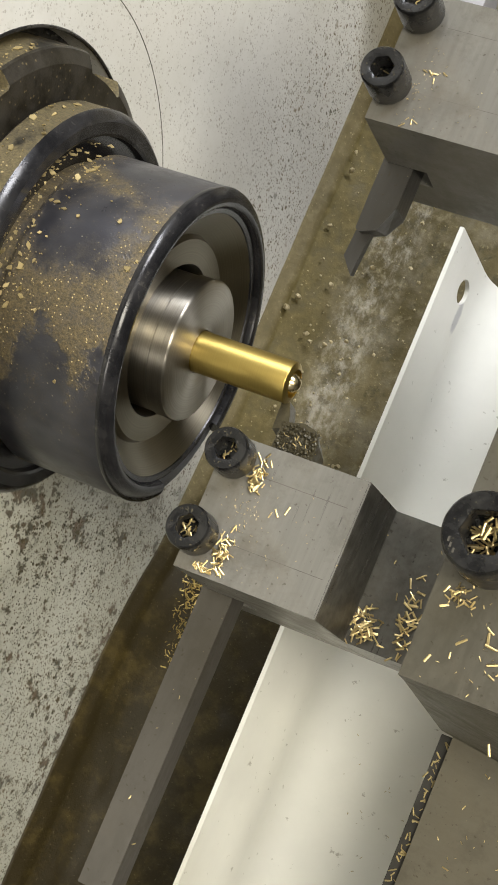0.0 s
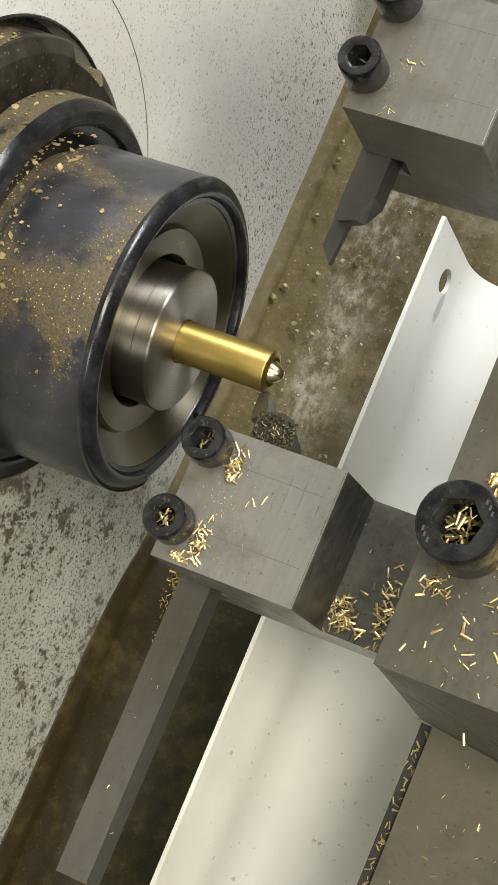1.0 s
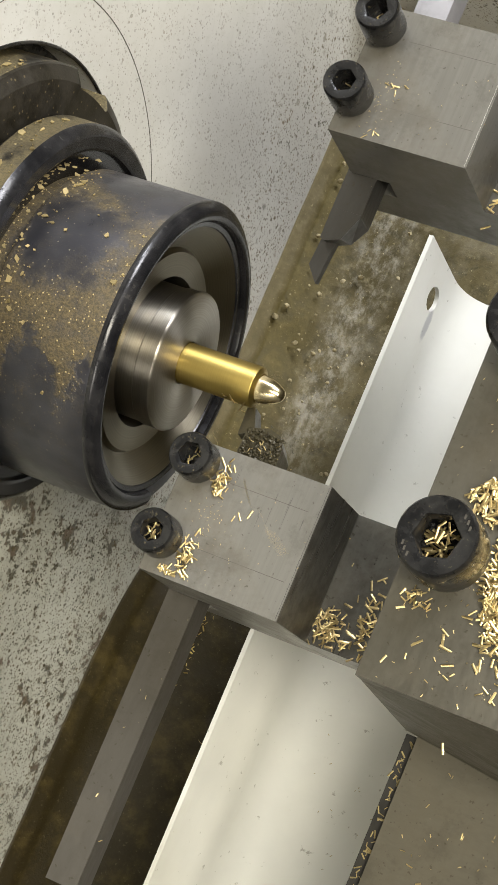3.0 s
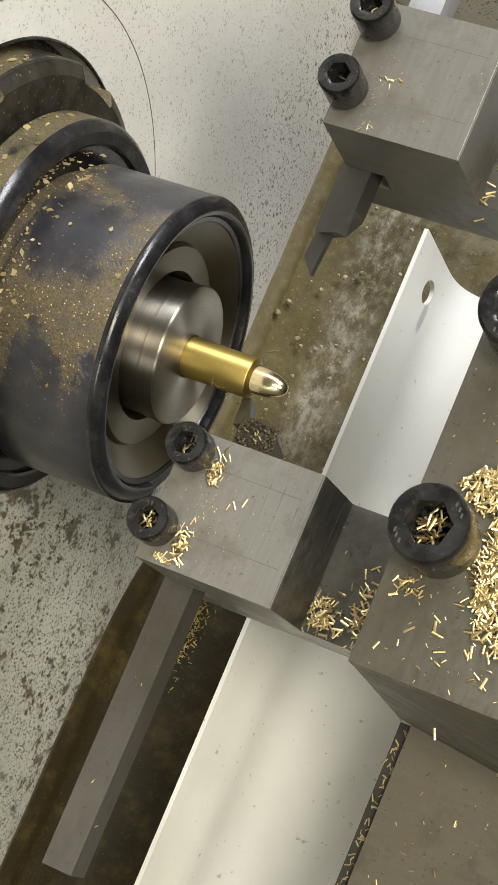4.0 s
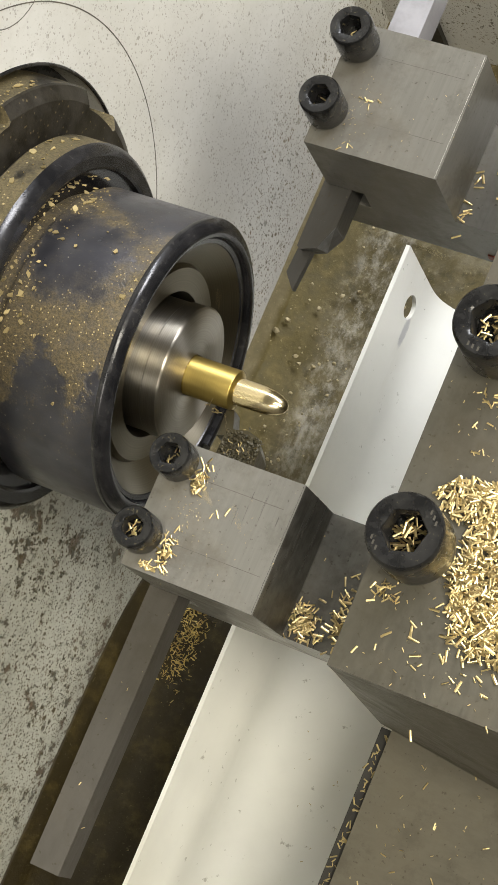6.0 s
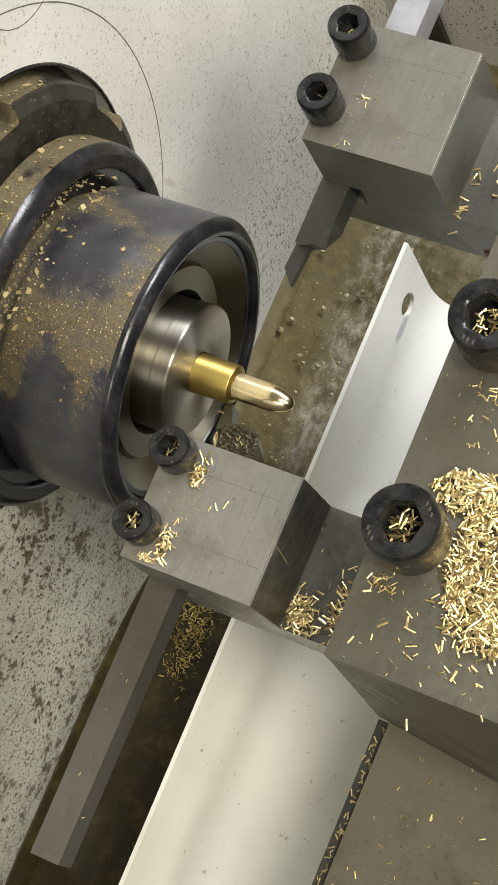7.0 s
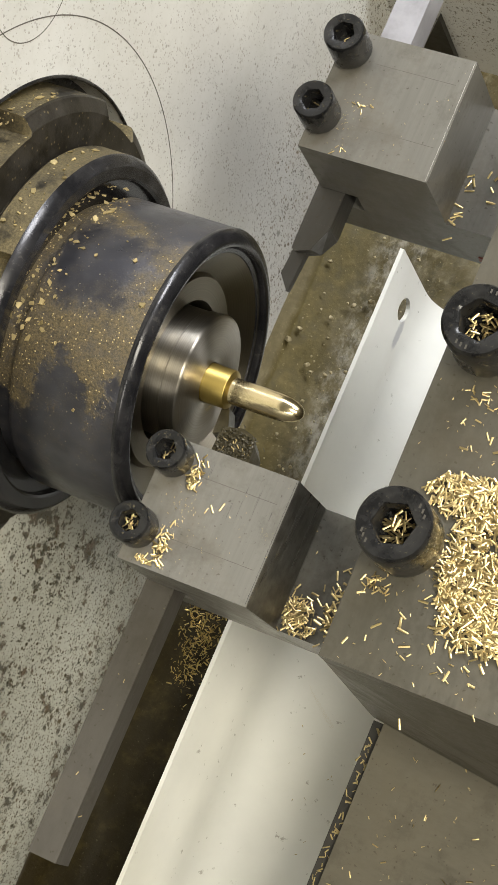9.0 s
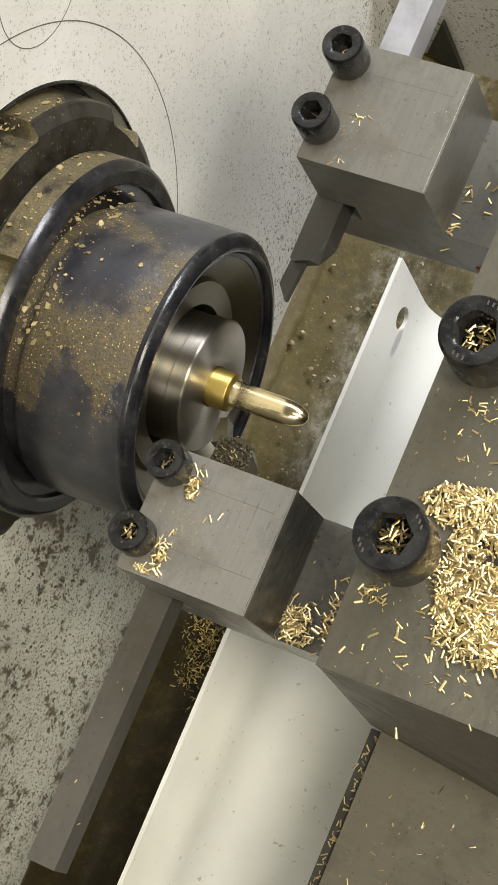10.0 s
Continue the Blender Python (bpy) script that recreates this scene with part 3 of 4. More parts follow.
# ---- the tool slide ----
def build_holder():
    holder = empty("gang_tool_holder", (25, 0, -47))
    tagged(holder, "grey ground steel gang tool holder with two clamp arms", "tool holder")
    rides(holder)
    for y0, y1 in ((0.0, 32.0), (110.8, 144.0)):
        bm = bmesh.new()
        prism(bm, [(-34.6, 0), (0, 0), (0.5, -25.2), (25.4, -25.2), (25.4, -47.5), (-33, -47.5), (-33, -33.7), (-24.2, -33.7), (-24.2, -24.6), (-34.6, -24.6)], y0, y1)
        soften(bm, 0.45, 2)
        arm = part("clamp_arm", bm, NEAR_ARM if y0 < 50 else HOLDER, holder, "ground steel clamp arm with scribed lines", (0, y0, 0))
        r5 = random.Random(int(y0) + 3)
        bm = bmesh.new()
        prev = None
        for i in range(131):
            y = y0 + 0.4 + (y1 - y0 - 0.8) * i / 130
            w = 0.05 + 0.13 * r5.random() ** 2
            row = [bm.verts.new(c) for c in ((-0.3 - w, y, 0.012), (-0.12, y, -0.03), (0.04, y, -0.3 - w))]
            if prev:
                bm.faces.new((prev[0], prev[1], row[1], row[0]))
                bm.faces.new((prev[1], prev[2], row[2], row[1]))
            prev = row
        part("worn_edge", bm, BURR if y0 > 50 else INSERT, arm, "bright worn edge" if y0 > 50 else "dark ragged edge", (0, y0, 0))
        for k in (0.27, 0.78):
            bm = bmesh.new()
            y = y0 + (y1 - y0) * k
            box(bm, -24.5, -1.2 - 2 * k, y - 0.07, y + 0.07, 0.0, 0.012)
            part("scribed_line", bm, SCRIBE, arm, "", (0, y, 0))
    # beam with a skirt that spreads towards its foot
    bm = bmesh.new()
    top = [bm.verts.new(c) for c in ((25, -5.3, 15.2), (130, -5.3, 15.2), (130, 152, 15.2), (25, 152, 15.2))]
    mid = [bm.verts.new(c) for c in ((25, -5.5, 9), (130, -5.5, 9), (130, 152, 9), (25, 152, 9))]
    foot = [bm.verts.new(c) for c in ((14.3, -6.6, -90.6), (130, -21.0, -90.6), (130, 152, -90.6), (14.3, 152, -90.6))]
    bm.faces.new(top)
    bm.faces.new(foot[::-1])
    for a, b in ((top, mid), (mid, foot)):
        for i in range(4):
            j = (i + 1) % 4
            bm.faces.new((a[i], b[i], b[j], a[j]))
    soften(bm, 0.8, 2, 20)
    part("beam", bm, BEAM, holder, "oily steel beam under the clamp bolts", (25, 0, -90))
    bm = bmesh.new()
    box(bm, 6.5, 12.0, 110.35, 110.79, -44.6, -42.2)
    part("paint_mark", bm, RED, holder, "small red paint mark", (8, 110, -44))


def socket_screw(base, r, h, sunk, shank, hexr, turn, label, chips):
    """A hexagon socket head cap screw; base is the middle of the head's underside."""
    screw = empty("socket_head_screw", base)
    bx, by, bz = base
    bm = bmesh.new()
    seg = 48
    rings = []
    prof = [(shank, 0.0), (r * 0.94, 0.0), (r, 0.06 * h), (r, 0.90 * h), (r * 0.97, 0.96 * h), (r * 0.92, h), (hexr * 1.2, h)]
    for rr, z in prof:
        rings.append([bm.verts.new((bx + rr * math.cos(2 * math.pi * i / seg), by + rr * math.sin(2 * math.pi * i / seg), bz + z)) for i in range(seg)])

    def hexed(rad, z):
        out = []
        for i in range(seg):
            a = 2 * math.pi * i / seg
            k = (a - radians(turn)) % (math.pi / 3) - math.pi / 6
            d = rad * math.cos(math.pi / 6) / math.cos(k)
            out.append(bm.verts.new((bx + d * math.cos(a), by + d * math.sin(a), bz + z)))
        return out

    rings += [hexed(hexr * 1.04, h - 0.25), hexed(hexr, h - 0.5), hexed(hexr, h * 0.42)]
    for p, q in zip(rings, rings[1:]):
        for i in range(seg):
            j = (i + 1) % seg
            bm.faces.new((p[i], p[j], q[j], q[i]))
    bm.faces.new(rings[-1])
    head = part("head", bm, OXIDE, screw, "", base, True, 40)
    bm = bmesh.new()
    prev = None
    pitch, n, z = 1.1, 32, 0.05
    while z > -sunk:
        for rr in (shank, shank * 0.9):
            ring = [bm.verts.new((bx + rr * math.cos(2 * math.pi * i / n), by + rr * math.sin(2 * math.pi * i / n), bz + z)) for i in range(n)]
            if prev:
                for i in range(n):
                    bm.faces.new((prev[i], prev[(i + 1) % n], ring[(i + 1) % n], ring[i]))
            prev = ring
            z -= pitch / 2
    part("threaded_shank", bm, OXIDE, screw, "", base, True, 60)
    rng = random.Random(int(abs(bx * 13 + by * 7)))
    if r > 7:  # raised grade marks, too worn to read
        for a in (196, 206, 217, 16, 27, 38):
            bm = bmesh.new()
            a = radians(a + turn)
            c = Vector((bx + r * 0.79 * math.cos(a), by + r * 0.79 * math.sin(a), bz + h))
            box(bm, c.x - 0.22, c.x + 0.22, c.y - 0.5, c.y + 0.5, c.z - 0.05, c.z + 0.05)
            part("grade_mark", bm, SHANK, head, "", tuple(c))
    tagged(screw, label, "socket screw", "clamp screws")
    rides(screw)
    if chips:
        bm = bmesh.new()
        for _ in range(chips):
            a, d = rng.uniform(0, 6.28), hexr * 0.72 * math.sqrt(rng.random())
            chip(bm, rng, (bx + d * math.cos(a), by + d * math.sin(a), bz + h * rng.uniform(0.46, 0.74)), rng.uniform(1.5, 2.6) * r / 8, 16)
        ob = part("brass_chips", bm, CHIP, None, "", base)
        tagged(ob, "bright brass chips lying in a screw socket", "brass chips", kind="stuff")
        rides(ob)


def chip(bm, rng, at, length, tilt=14, width=None, yaw=None):
    """One short stick of swarf: a slightly bent strip with thickness."""
    w = width or length * rng.uniform(0.17, 0.29)
    m = Matrix.Translation(at) @ Euler((radians(rng.uniform(-tilt, tilt)), radians(rng.uniform(-tilt, tilt)), yaw if yaw is not None else rng.uniform(0, 6.28))).to_matrix().to_4x4()
    t, bow = 0.09 + 0.03 * length / 3, length * rng.uniform(0.0, 0.035)
    taper = rng.uniform(0.8, 1.0)
    rows = []
    for k, s in enumerate((-0.5, 0.0, 0.5)):
        ww, z = w * (1 - (1 - taper) * k / 2) / 2, bow * (1 - (2 * s) ** 2)
        rows.append([bm.verts.new(m @ Vector((s * length, yy, zz))) for yy, zz in ((-ww, z), (0, z + w * 0.22), (ww, z), (0, z - t))])
    for p, q in zip(rows, rows[1:]):
        for i in range(4):
            j = (i + 1) % 4
            bm.faces.new((p[i], p[j], q[j], q[i]))
    bm.faces.new(rows[0])
    bm.faces.new(rows[-1][::-1])


def build_tool(name, y_tip, y_end, way, label, nose):
    """A square-shank turning tool lying in a clamp arm's slot; way is +1 if it cuts towards +y."""
    tool = empty(name, (-29.8, (y_tip + y_end) / 2, -36.5))
    tagged(tool, label, "turning tool")
    rides(tool)
    x0, x1, z0, z1 = -35.7, -27.8, -33.6, -25.0
    neck = y_tip - way * (14 if way > 0 else 18.4)
    bm = bmesh.new()
    box(bm, x0, x1, min(neck, y_end), max(neck, y_end), z0, z1)
    soften(bm, 0.25, 1)
    part("shank", bm, SHANK if way > 0 else REAR, tool, "grey square steel shank", (-30, neck, -30))
    if way < 0:
        # added box round the shank's tail, paler and bluer than the shank
        bm = bmesh.new()
        box(bm, x0 - 0.4, x1 + 0.4, 146, y_end + 6, z0 - 0.4, z1 + 0.4)
        soften(bm, 0.4, 1)
        part("shank_tail", bm, TAIL, tool, "pale bluish tail of the shank", (-30, 146, -30))
    bm = bmesh.new()
    # blunt ground nose, relieved underneath; the rear one sweeps round to its cutting corner
    if way > 0:
        pts = [(x0 + 2.0, neck), (x1 + 4.8, neck), (x1 + 4.6, neck + 6.7), (x1 + 3.0, neck + 9.3), (x1 - 0.1, neck + 10.1), (x0 + 2.4, neck + 8.9)]
    else:
        pts = [(x0, neck), (x1, neck), (x1 - 0.1, neck - 0.6), (x1 - 2.7, neck - 7.2), (x0 + 1.2, neck - 8.7), (x0 + 0.1, neck - 8.1)]
    a = [bm.verts.new((x, y, z1 - 0.02)) for x, y in pts]
    b = [bm.verts.new((x, y - (way * 2.0 if abs(y - neck) > 1 else 0), z0)) for x, y in pts]
    bm.faces.new(a)
    bm.faces.new(b[::-1])
    for i in range(6):
        j = (i + 1) % 6
        bm.faces.new((a[i], a[j], b[j], b[i]))
    soften(bm, 0.35, 1)
    part("nose", bm, nose, tool, "dark ground nose", (-30, neck, -30))
    bm = bmesh.new()
    up = -0.4 if way > 0 else -3.6
    if way > 0:
        pts = [(x0 + 0.4, neck + 6.5), (x0 + 4.2, neck + 8.2), (x0 + 2.0, y_tip), (x0 + 0.1, y_tip - 0.7)]
    else:
        pts = [(x0 - 0.8, neck - 7.4), (x0 + 3.1, neck - 7.4), (x0 + 2.3, y_tip - 0.3), (x0 - 1.2, y_tip + 4.0)]
    a = [bm.verts.new((x, y, z1 + up)) for x, y in pts]
    b = [bm.verts.new((x + 0.2, y - way * 0.5, z1 - 5.5)) for x, y in pts]
    bm.faces.new(a)
    bm.faces.new(b[::-1])
    for i in range(4):
        j = (i + 1) % 4
        bm.faces.new((a[i], a[j], b[j], b[i]))
    soften(bm, 0.12, 1)
    part("cutting_edge", bm, EDGE if way > 0 else REAR, tool, "dirty carbide cutting edge" if way > 0 else "slim grey cutting blade", (-34, y_tip, -26))


def build_guard():
    """White sheet guard: a leaning wall with one hole, a round bend, and a flat floor."""
    guard = empty("white_guard", (-40, 60, -153))
    tagged(guard, "white painted bent sheet-metal guard with one hole", "sheet guard")
    rides(guard)
    y0, y1 = -260.0, 128.0
    top, foot = Vector((-43, 0, -117)), Vector((-37.9, 0, -149))
    prof = [top]
    p0, p1, p2 = Vector((-37.9, 0, -149)), Vector((-36.1, 0, -160.5)), Vector((-24, 0, -160.5))
    for i in range(11):
        k = i / 10
        prof.append(p0 * (1 - k) ** 2 + p1 * 2 * k * (1 - k) + p2 * k * k)
    prof.append(Vector((30, 0, -160.5)))
    foot = p0

    def end_y(p):
        return y1 + 6.5 * min(1.0, max(0.0, (p.z + 160) / 43))

    hy, hz, hr, half = 119.0, -140.5, 3.9, 6.0
    along = (foot - top).normalized()
    out = Vector((-along.z, 0, along.x)).normalized() * 1.4
    y_step, low = 16.0, top + along * ((-125.0 - top.z) / along.z)  # the wall is cut lower beyond the near arm
    hc = top + along * ((hz - top.z) / along.z)
    su, sd = hc - along * half, hc + along * half

    def at(p, y, k):
        return p + Vector((0, y, 0)) - out * k

    bm = bmesh.new()
    n, rings = 32, []
    for k in (0, 1):
        ring, square = [], []
        for i in range(n):
            c, s = math.cos(2 * math.pi * i / n), math.sin(2 * math.pi * i / n)
            q = half / max(abs(c), abs(s))
            ring.append(bm.verts.new(at(hc + along * (hr * s), hy + hr * c, k)))
            square.append(bm.verts.new(at(hc + along * (q * s), hy + q * c, k)))
        rings.append(ring)
        for i in range(n):
            j = (i + 1) % n
            bm.faces.new((ring[i], ring[j], square[j], square[i]))
        for a, b, ya, yb, yc, yd in ((su, sd, y0, hy - half, hy - half, y0), (su, sd, hy + half, end_y(su), end_y(sd), hy + half),
                                     (top, low, y0, y_step, y_step, y0), (low, su, y0, end_y(low), end_y(su), y0), (sd, foot, y0, end_y(sd), end_y(foot), y0)):
            bm.faces.new([bm.verts.new(at(a, ya, k)), bm.verts.new(at(a, yb, k)), bm.verts.new(at(b, yc, k)), bm.verts.new(at(b, yd, k))])
    for i in range(n):
        j = (i + 1) % n
        bm.faces.new((rings[0][i], rings[0][j], rings[1][j], rings[1][i]))
    for a, ya, b, yb in ((top, y0, top, y_step), (top, y_step, low, y_step), (low, y_step, low, end_y(low)), (low, end_y(low), foot, end_y(foot)), (top, y0, foot, y0)):
        bm.faces.new([bm.verts.new(at(a, ya, 0)), bm.verts.new(at(b, yb, 0)), bm.verts.new(at(b, yb, 1)), bm.verts.new(at(a, ya, 1))])
    part("side_wall", bm, WHITE, guard, "white guard wall with a round hole", (-40, 60, -153))
    bm = bmesh.new()
    chain = prof[1:]
    under = []
    for i, p in enumerate(chain):
        d = (chain[min(i + 1, len(chain) - 1)] - chain[max(i - 1, 0)]).normalized()
        under.append(p - Vector((-d.z, 0, d.x)) * 1.4)
    loop = chain + under[::-1]
    cols = [[bm.verts.new(p + Vector((0, y, 0))) for p in loop] for y in (y0, 0.0)] + [[bm.verts.new(p + Vector((0, end_y(p), 0))) for p in loop]]
    for p, q in zip(cols, cols[1:]):
        for i in range(len(loop)):
            j = (i + 1) % len(loop)
            bm.faces.new((p[i], p[j], q[j], q[i]))
    bm.faces.new(cols[0])
    bm.faces.new(cols[-1])
    part("bent_floor", bm, WHITE, guard, "", (-40, 60, -153), True, 40)


def build_plate():
    plate = empty("slide_cover", (60, -100, -95))
    tagged(plate, "grey steel slide cover plate sprinkled with brass chips", "slide cover")
    rides(plate)
    bm = bmesh.new()
    box(bm, 17.6, 190, -320, -4, -97, -91)
    soften(bm, 0.5, 2)
    part("plate", bm, PLATE, plate, "", (60, -100, -95))
    # dark strip along the plate's left edge, set a little lower
    bm = bmesh.new()
    box(bm, 14.3, 17.5, -320, -7.2, -97, -92.6)
    part("plate_strip", bm, DARK, plate, "dark strip along the plate's edge, full of chips", (16, -100, -95))


build_holder()
M6 = "small black oxide socket head screw clamping a tool"
M10 = "large black oxide socket head screw holding the beam"
socket_screw((-30.5, 26.9, 1.4), 5.0, 7.8, 24, 3.9, 2.75, 10, M6, 9)
socket_screw((-31.8, 8.2, 1.3), 5.05, 7.6, 24, 3.9, 2.75, 35, M6, 24)
socket_screw((-31.3, 119.3, 1.6), 5.15, 9.4, 24, 4.1, 2.8, 20, M6, 2)
socket_screw((-30.6, 137.7, 1.7), 5.2, 10.1, 24, 4.1, 2.8, 0, M6, 2)
socket_screw((35.3, 24.2, 21.6), 8.5, 14.6, 16, 6.0, 4.9, 15, M10, 48)
socket_screw((35.6, 71.8, 21.6), 8.5, 14.6, 16, 6.0, 4.9, 50, M10, 34)
build_tool("front_turning_tool", 47.9, -72.0, 1, "grey square-shank turning tool cutting the brass bar", EDGE)
build_tool("rear_turning_tool", 82.6, 205.0, -1, "grey square-shank turning tool with a dark pointed nose", REAR)
build_guard()
build_plate()


# ---- swarf ----
def swarf(name, label, rng, spots, length, material, z, still=False, tilt=14):
    """Loose chips: spots are (count, x, y, spread x, spread y, heap height)."""
    bm = bmesh.new()
    for count, x, y, sx, sy, heap in spots:
        for _ in range(count):
            u, v = rng.gauss(0, 0.5), rng.gauss(0, 0.5)
            if heap > 2:  # a heap has a foot that one can see
                d, a = math.sqrt(rng.random()) * rng.uniform(0.86, 1.04), rng.uniform(0, 6.283)
                u, v = d * math.cos(a), d * math.sin(a)
            h = heap * max(0.0, 1 - (u * u + v * v) * 0.8)
            chip(bm, rng, (x + u * sx, y + v * sy, z + 0.2 + h * rng.uniform(0.55, 1.0)), rng.uniform(*length), tilt + (9 if heap else 0))
    ob = part(name, bm, material, None, "", (spots[0][1], spots[0][2], z))
    tagged(ob, label, "brass chips", kind="stuff")
    if not still:
        rides(ob)
    return ob


rng = random.Random(5)
swarf("chip_heap", "heap of bright brass chips on the steel beam", rng,
      [(1900, 62, 26, 20.5, 19, 3.0), (360, 45, 38.5, 12, 5.5, 2.1), (340, 56, 16, 11, 11, 2.1), (110, 46.6, 24, 4, 11, 1.4), (60, 50, 22, 17, 26, 0)], (1.7, 2.8), CHIP, 15.2)
swarf("brass_chips", "loose brass chips scattered on the steel beam", rng,
      [(30, 31.5, 14.0, 3.5, 3, 0.5), (7, 36, 4, 9, 6, 0), (10, 55, 0, 16, 5, 0), (8, 42, 52, 12, 8, 0), (16, 38, 60.5, 6, 2, 0), (8, 50, 60, 12, 20, 0)], (1.0, 2.1), CHIP, 15.2)
swarf("chip_heap", "small heap of brass chips beside the clamp arm", rng,
      [(66, 3.8, 4.4, 3.2, 4.8, 1.2), (45, 12.5, 8, 2.4, 8, 0.5), (10, 9, 16, 9, 10, 0)], (1.4, 2.5), CHIP, -25.2)
swarf("brass_chips", "brass chips lying round the clamp screws", rng,
      [(54, -24.4, 24.4, 1.7, 4.0, 0.8), (46, -24.9, 6.2, 2.2, 4.6, 0.6), (20, -27.5, 1.9, 3.4, 1.1, 0), (3, -18, 16, 10, 9, 0)], (1.1, 2.4), CHIP, 0.0)
swarf("brass_chips", "few brass chips on the far clamp arm", rng,
      [(4, -25, 112.5, 3, 1, 0), (3, -23, 126, 3, 4, 0), (2, -14, 122, 14, 10, 0)], (0.9, 1.7), CHIP, 0.0)
swarf("brass_chips", "brass chips in the far arm's step", rng, [(12, 2.2, 118, 1.2, 9, 0), (5, 8, 124, 4, 6, 0)], (1.6, 3.2), CHIP, -25.2)
swarf("brass_chips", "brass chips scattered on the cover plate", rng, [(24, 40, -50, 26, 40, 0), (8, 26, -30, 8, 20, 0)], (0.8, 2.0), CHIP, -91.0)
swarf("brass_chips", "brass chips caught along the dark edge strip", rng, [(34, 16, -22, 1.2, 22, 0), (34, 16, -55, 1.2, 30, 0)], (0.9, 2.3), FLAKE, -92.6)
swarf("brass_chips", "brass chips on the front tool shank", rng, [(5, -30, -40, 5, 40, 0)], (0.3, 1.0), CHIP, -25.0)
swarf("brass_chips", "wet brass chips on the tool nose", rng, [(150, -28.0, 39.0, 4.2, 3.6, 1.0)], (0.3, 1.0), EDGE, -25.2)
swarf("brass_chips", "brass crumbs on the muddy tool nose", rng, [(18, -28.6, 39.4, 4.4, 4.0, 1.4), (34, -28, 34.0, 6, 1.4, 0.8)], (0.3, 1.2), FLAKE, -24.8)
swarf("chip_heap", "dull heap of brass chips in the tray", rng, [(620, -104, 4, 11, 26, 6), (420, -110, 14, 7, 26, 5), (220, -107, -30, 9, 30, 1), (500, -104, 0, 13, 30, 6)], (0.8, 2.0), TRAYCHIP, -202.0, True, 28)


def lumps(name, label, r4, places, material, base):
    """Rounded uneven lumps of mud; places are (x, y, z, size)."""
    bm = bmesh.new()
    for x, y, z, size in places:
        c, q = Vector((x, y, z)), Euler((r4.uniform(0, 6), r4.uniform(0, 6), 0)).to_matrix()
        vs = []
        for k in range(3):
            h, n, w = (-0.55, 0.1, 0.7)[k], 6, (0.75, 1.0, 0.6)[k]
            vs.append([bm.verts.new(c + q @ Vector((size * w * r4.uniform(0.65, 1.25) * math.cos(6.283 * i / n), size * w * r4.uniform(0.65, 1.25) * math.sin(6.283 * i / n), size * h * r4.uniform(0.8, 1.2)))) for i in range(n)])
        for p, w in zip(vs, vs[1:]):
            for i in range(6):
                bm.faces.new((p[i], p[(i + 1) % 6], w[(i + 1) % 6], w[i]))
        bm.faces.new(vs[0])
        bm.faces.new(vs[-1])
    ob = part(name, bm, material, None, "", base, True, 60)
    return tagged(ob, label, "swarf mud", kind="stuff")


r6 = random.Random(31)
spots = []
for _ in range(160):
    x, y = (r6.gauss(-98, 9), r6.uniform(50, 200)) if r6.random() < 0.5 else (r6.uniform(-112, -55), r6.uniform(50, 215))
    size = 0.25 + 1.0 * r6.random() ** 4
    spots.append((x, y, -203.6 + size * 0.3 + 12.0 * math.exp(-max(0.0, x + 117) / 12), size))
lumps("mud_lumps", "dull lumps of wet brass mud in the tray", r6, spots, LUMP, (-98, 120, -204))
spots = []
for _ in range(260):
    u, v = r6.uniform(-1, 1), r6.uniform(-1, 1)
    spots.append((-28.2 + 4.8 * u, 38.6 + 4.4 * v, -25.0 + 0.9 * max(0.0, 1 - u * u - v * v) * r6.random(), r6.uniform(0.15, 0.6)))
rides(lumps("mud_crust", "dark wet crust of brass mud on the tool nose", r6, spots, EDGE, (-28, 38, -25)))
swarf("brass_dust", "fine brass dust strewn on the steel beam", rng, [(45, 38, 15, 16, 18, 0), (70, 44, 58, 14, 16, 0), (22, 55, 4, 18, 10, 0)], (0.25, 0.8), CHIP, 15.2)
swarf("brass_dust", "fine brass dust strewn on the near clamp arm", rng, [(80, -24, 14, 5, 14, 0), (20, -12, 16, 14, 16, 0)], (0.2, 0.5), CHIP, 0.0)
swarf("brass_dust", "fine brass dust strewn on the far clamp arm", rng, [(50, -25, 122, 4, 10, 0), (14, -12, 127, 14, 14, 0)], (0.2, 0.5), CHIP, 0.0)
swarf("brass_dust", "fine brass dust strewn on the cover plate", rng, [(110, 45, -55, 30, 50, 0)], (0.3, 0.9), CHIP, -91.0)
swarf("brass_dust", "brass specks stuck in the guard's bend", rng, [(30, -10, -40, 22, 40, 0)], (0.3, 0.9), FLAKE, -160.3)


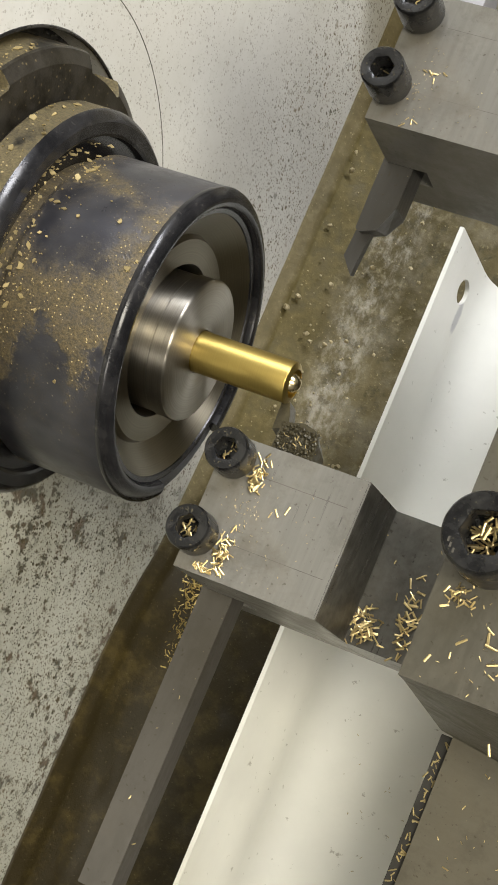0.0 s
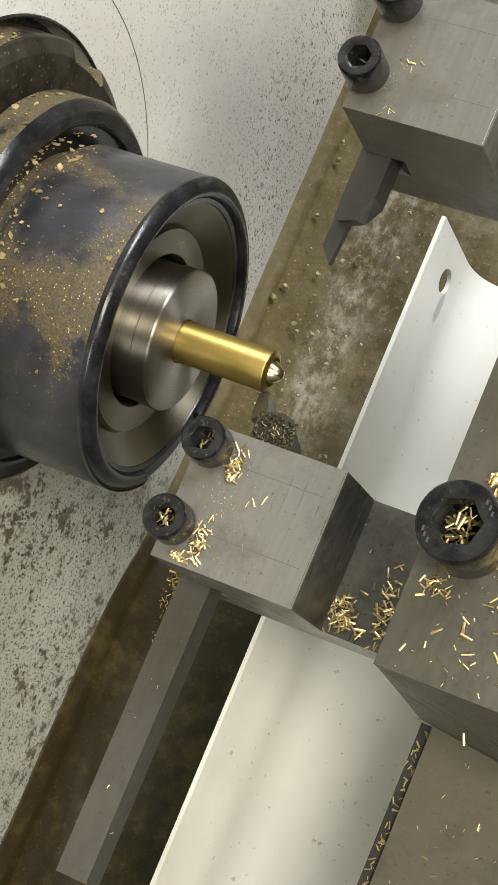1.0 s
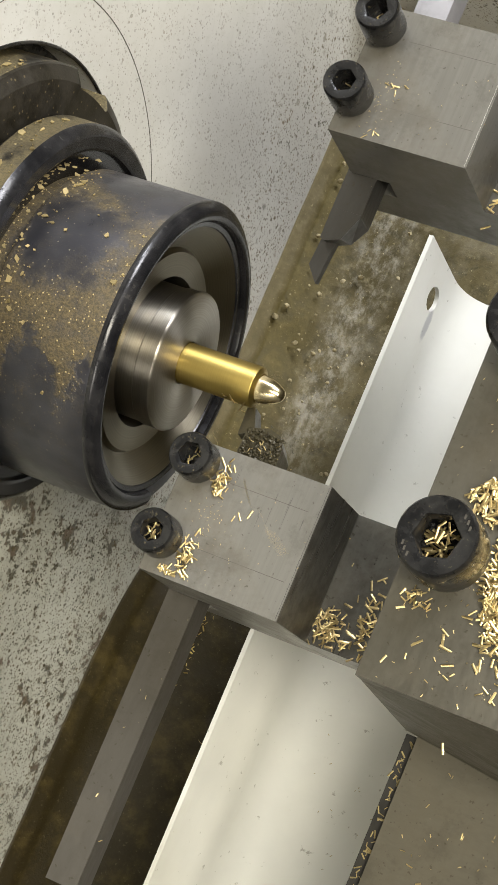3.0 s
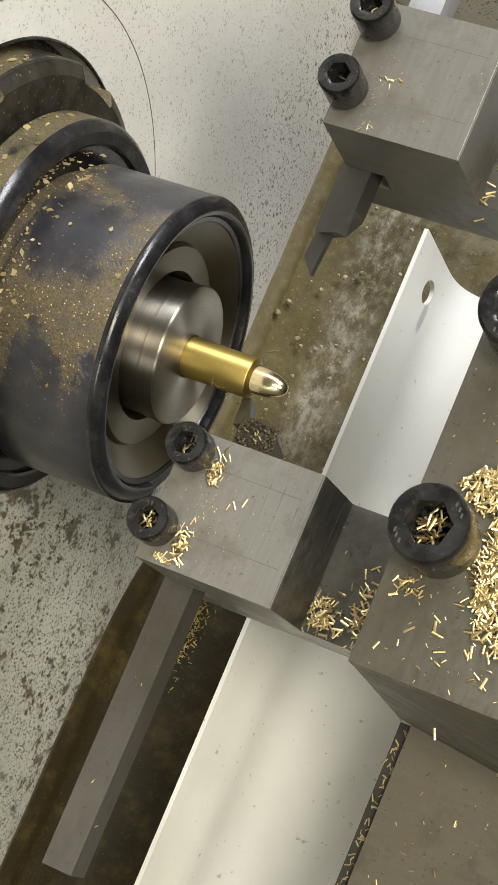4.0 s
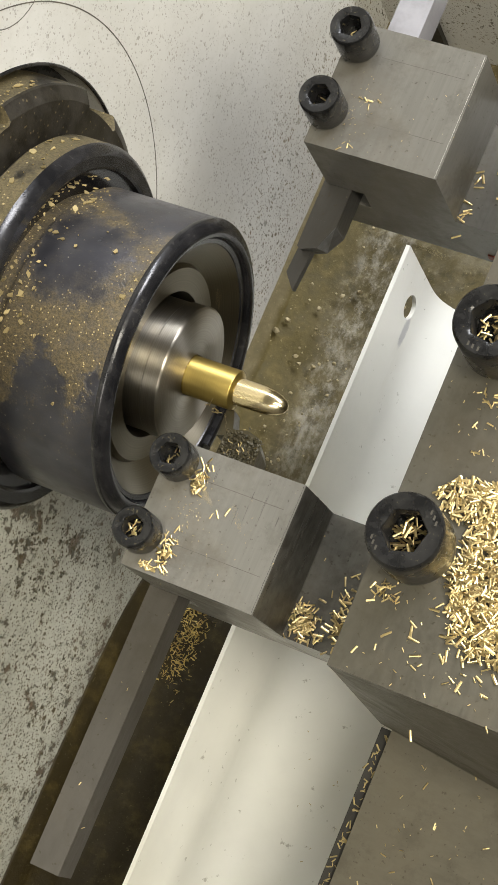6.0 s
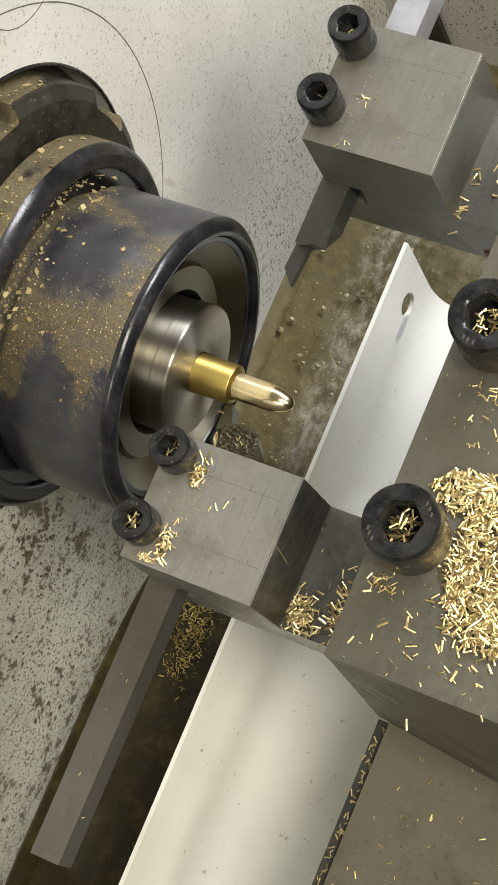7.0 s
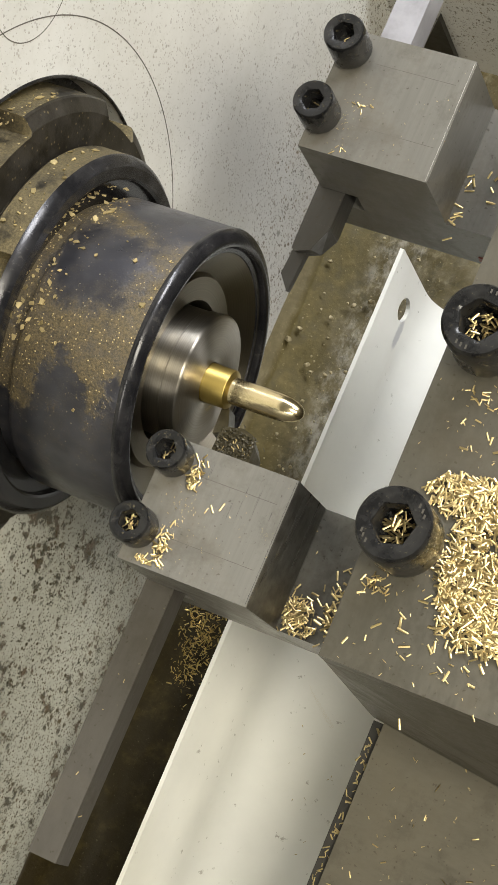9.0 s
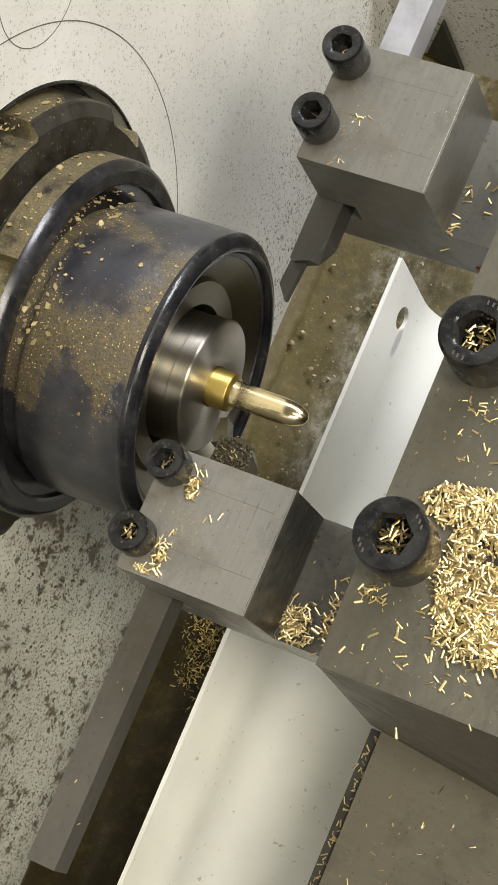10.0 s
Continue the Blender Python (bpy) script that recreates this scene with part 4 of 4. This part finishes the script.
def chuck_flakes():
    """Brass flakes stuck to the top of the chuck and flange."""
    bm = bmesh.new()
    r2 = random.Random(11)
    for x0, x1, rad, a0, a1, count in ((-93.2, -87, 39.0, 32, 112, 80), (-90, -68, 39.1, 40, 130, 22), (-105, -98, 48.95, 30, 110, 45), (-97, -93.5, 40.5, 25, 112, 90), (-66, -62.5, 39.2, 55, 95, 5), (-116, -111, 60.9, 35, 95, 60)):
        for _ in range(count):
            a, x = radians(r2.uniform(a0, a1)), x0 + (x1 - x0) * r2.random() ** 1.3
            n = Vector((0, math.cos(a), math.sin(a)))
            c = Vector((x, YA, ZA)) + n * (rad + 0.12)
            size = 0.18 + 1.15 * r2.random() ** 3
            e1 = Vector((1, 0, 0)) * math.cos(r2.uniform(0, 6.28)) + n.cross(Vector((1, 0, 0))) * math.sin(r2.uniform(0, 6.28))
            e1.normalize()
            e2 = n.cross(e1)
            k = r2.randint(4, 6)
            lean = n * size * r2.uniform(-0.3, 0.3)
            ring = []
            for i in range(k):
                w = 6.283 * (i + r2.uniform(-0.3, 0.3)) / k
                q = size * r2.uniform(0.45, 1.15)
                ring.append(c + e1 * q * math.cos(w) + e2 * q * 0.7 * math.sin(w) + lean * math.cos(w) + n * 0.08)
            top = [bm.verts.new(p + n * 0.12) for p in ring]
            low = [bm.verts.new(p - n * 0.12) for p in ring]
            bm.faces.new(top)
            bm.faces.new(low[::-1])
            for i in range(k):
                bm.faces.new((top[i], low[i], low[(i + 1) % k], top[(i + 1) % k]))
    ob = part("brass_flakes", bm, FLAKE, None, "", (-85, YA, 15))
    tagged(ob, "brass flakes stuck to the top of the chuck", "brass chips", kind="stuff")


chuck_flakes()
FLYING = []


def flying_chips():
    """Single chips that spring from the cut and fly; some land in the step beside the clamp arm and stay there."""
    r3 = random.Random(21)
    for k in range(260):
        bm = bmesh.new()
        chip(bm, r3, (0, 0, 0), r3.uniform(1.3, 2.6), 10)
        ob = part("flying_chip", bm, CHIP, None, "", (0, 0, 0))
        tagged(ob, "small bright brass chip thrown from the cut", "brass chip", "flying chips")
        start = 0.02 + 9.2 * k / 260 + r3.uniform(0, 0.06)
        v = Vector((r3.uniform(-250, 520), r3.uniform(-620, 320), r3.uniform(150, 1300)))
        land = Vector((min(max(r3.gauss(6.5, 3.2), 1.8), 15), min(max(r3.gauss(5.2, 3.0), 0.8), 14), -24.6 + r3.random() * 1.2)) if k % 3 == 0 else None
        FLYING.append((ob, start, v, land, r3.uniform(0, 360), r3.uniform(0.13, 0.2)))


flying_chips()


def feed_at(t):
    for (t0, x0, y0), (t1, x1, y1) in zip(FEED, FEED[1:]):
        if t <= t1:
            k = (t - t0) / (t1 - t0)
            return x0 + (x1 - x0) * k, y0 + (y1 - y0) * k
    return FEED[-1][1:]


def motions():
    for ob in RIDERS:
        b = ob.location.copy()
        walk(ob, [(t, pose(b.x + x * MM, b.y + y * MM, b.z)) for t, x, y in FEED])
    b = stock.location.copy()
    walk(stock, [(t, pose(b.x + x * MM, b.y, b.z, 0, 0, 0)) for t, x, y in FEED])
    for ob in (collet, pin):
        b = ob.location.copy()
        walk(ob, [(i / 10, pose(b.x, b.y, b.z, 80.0 * i % 360)) for i in range(101)])
    for ob, start, v, land, spin, air in FLYING:
        fx, fy = feed_at(start)
        at = Vector((-35.2 + fx, YA - 3.7, ZA - 0.4))
        rows, s = [(0.0, at)], 0.0
        if land:
            gx, gy = feed_at(start + air)
            goal = land + Vector((gx, gy, 0))
            v = (goal - at - Vector((0, 0, -4905 * air * air))) / air
            for i in range(7):
                s = air * i / 6
                rows.append((start + s, at + v * s + Vector((0, 0, -4905 * s * s))))
            turns = [pose(0, 0, 0, spin + 70 * i, 40 * i, 55 * i) for i in range(len(rows))]
            turns[-1] = pose(0, 0, 0, 0, 0, spin)
            turns[-2] = pose(0, 0, 0, 45, 20, spin + 30)
            rows += [(t, land + Vector((x, y, 0))) for t, x, y in FEED if t > start + air + 0.1]
            turns += [turns[-1]] * (len(rows) - len(turns))
            walk(ob, [(t, Matrix.Translation(p * MM) @ m) for (t, p), m in zip(rows, turns)])
            continue
        while s < 0.6:
            p = at + v * s + Vector((0, 0, -4905 * s * s))
            floor = -203.0 if p.x < 16 else -90.6
            rows.append((start + s, Vector((p.x, p.y, max(p.z, floor)))))
            if p.z < floor:
                break
            s += 1 / 30
        rows.append((10.0, rows[-1][1]))
        walk(ob, [(t, pose(p.x * MM, p.y * MM, p.z * MM, spin + 70 * i, 40 * i, 55 * i)) for i, (t, p) in enumerate(rows)])


motions()
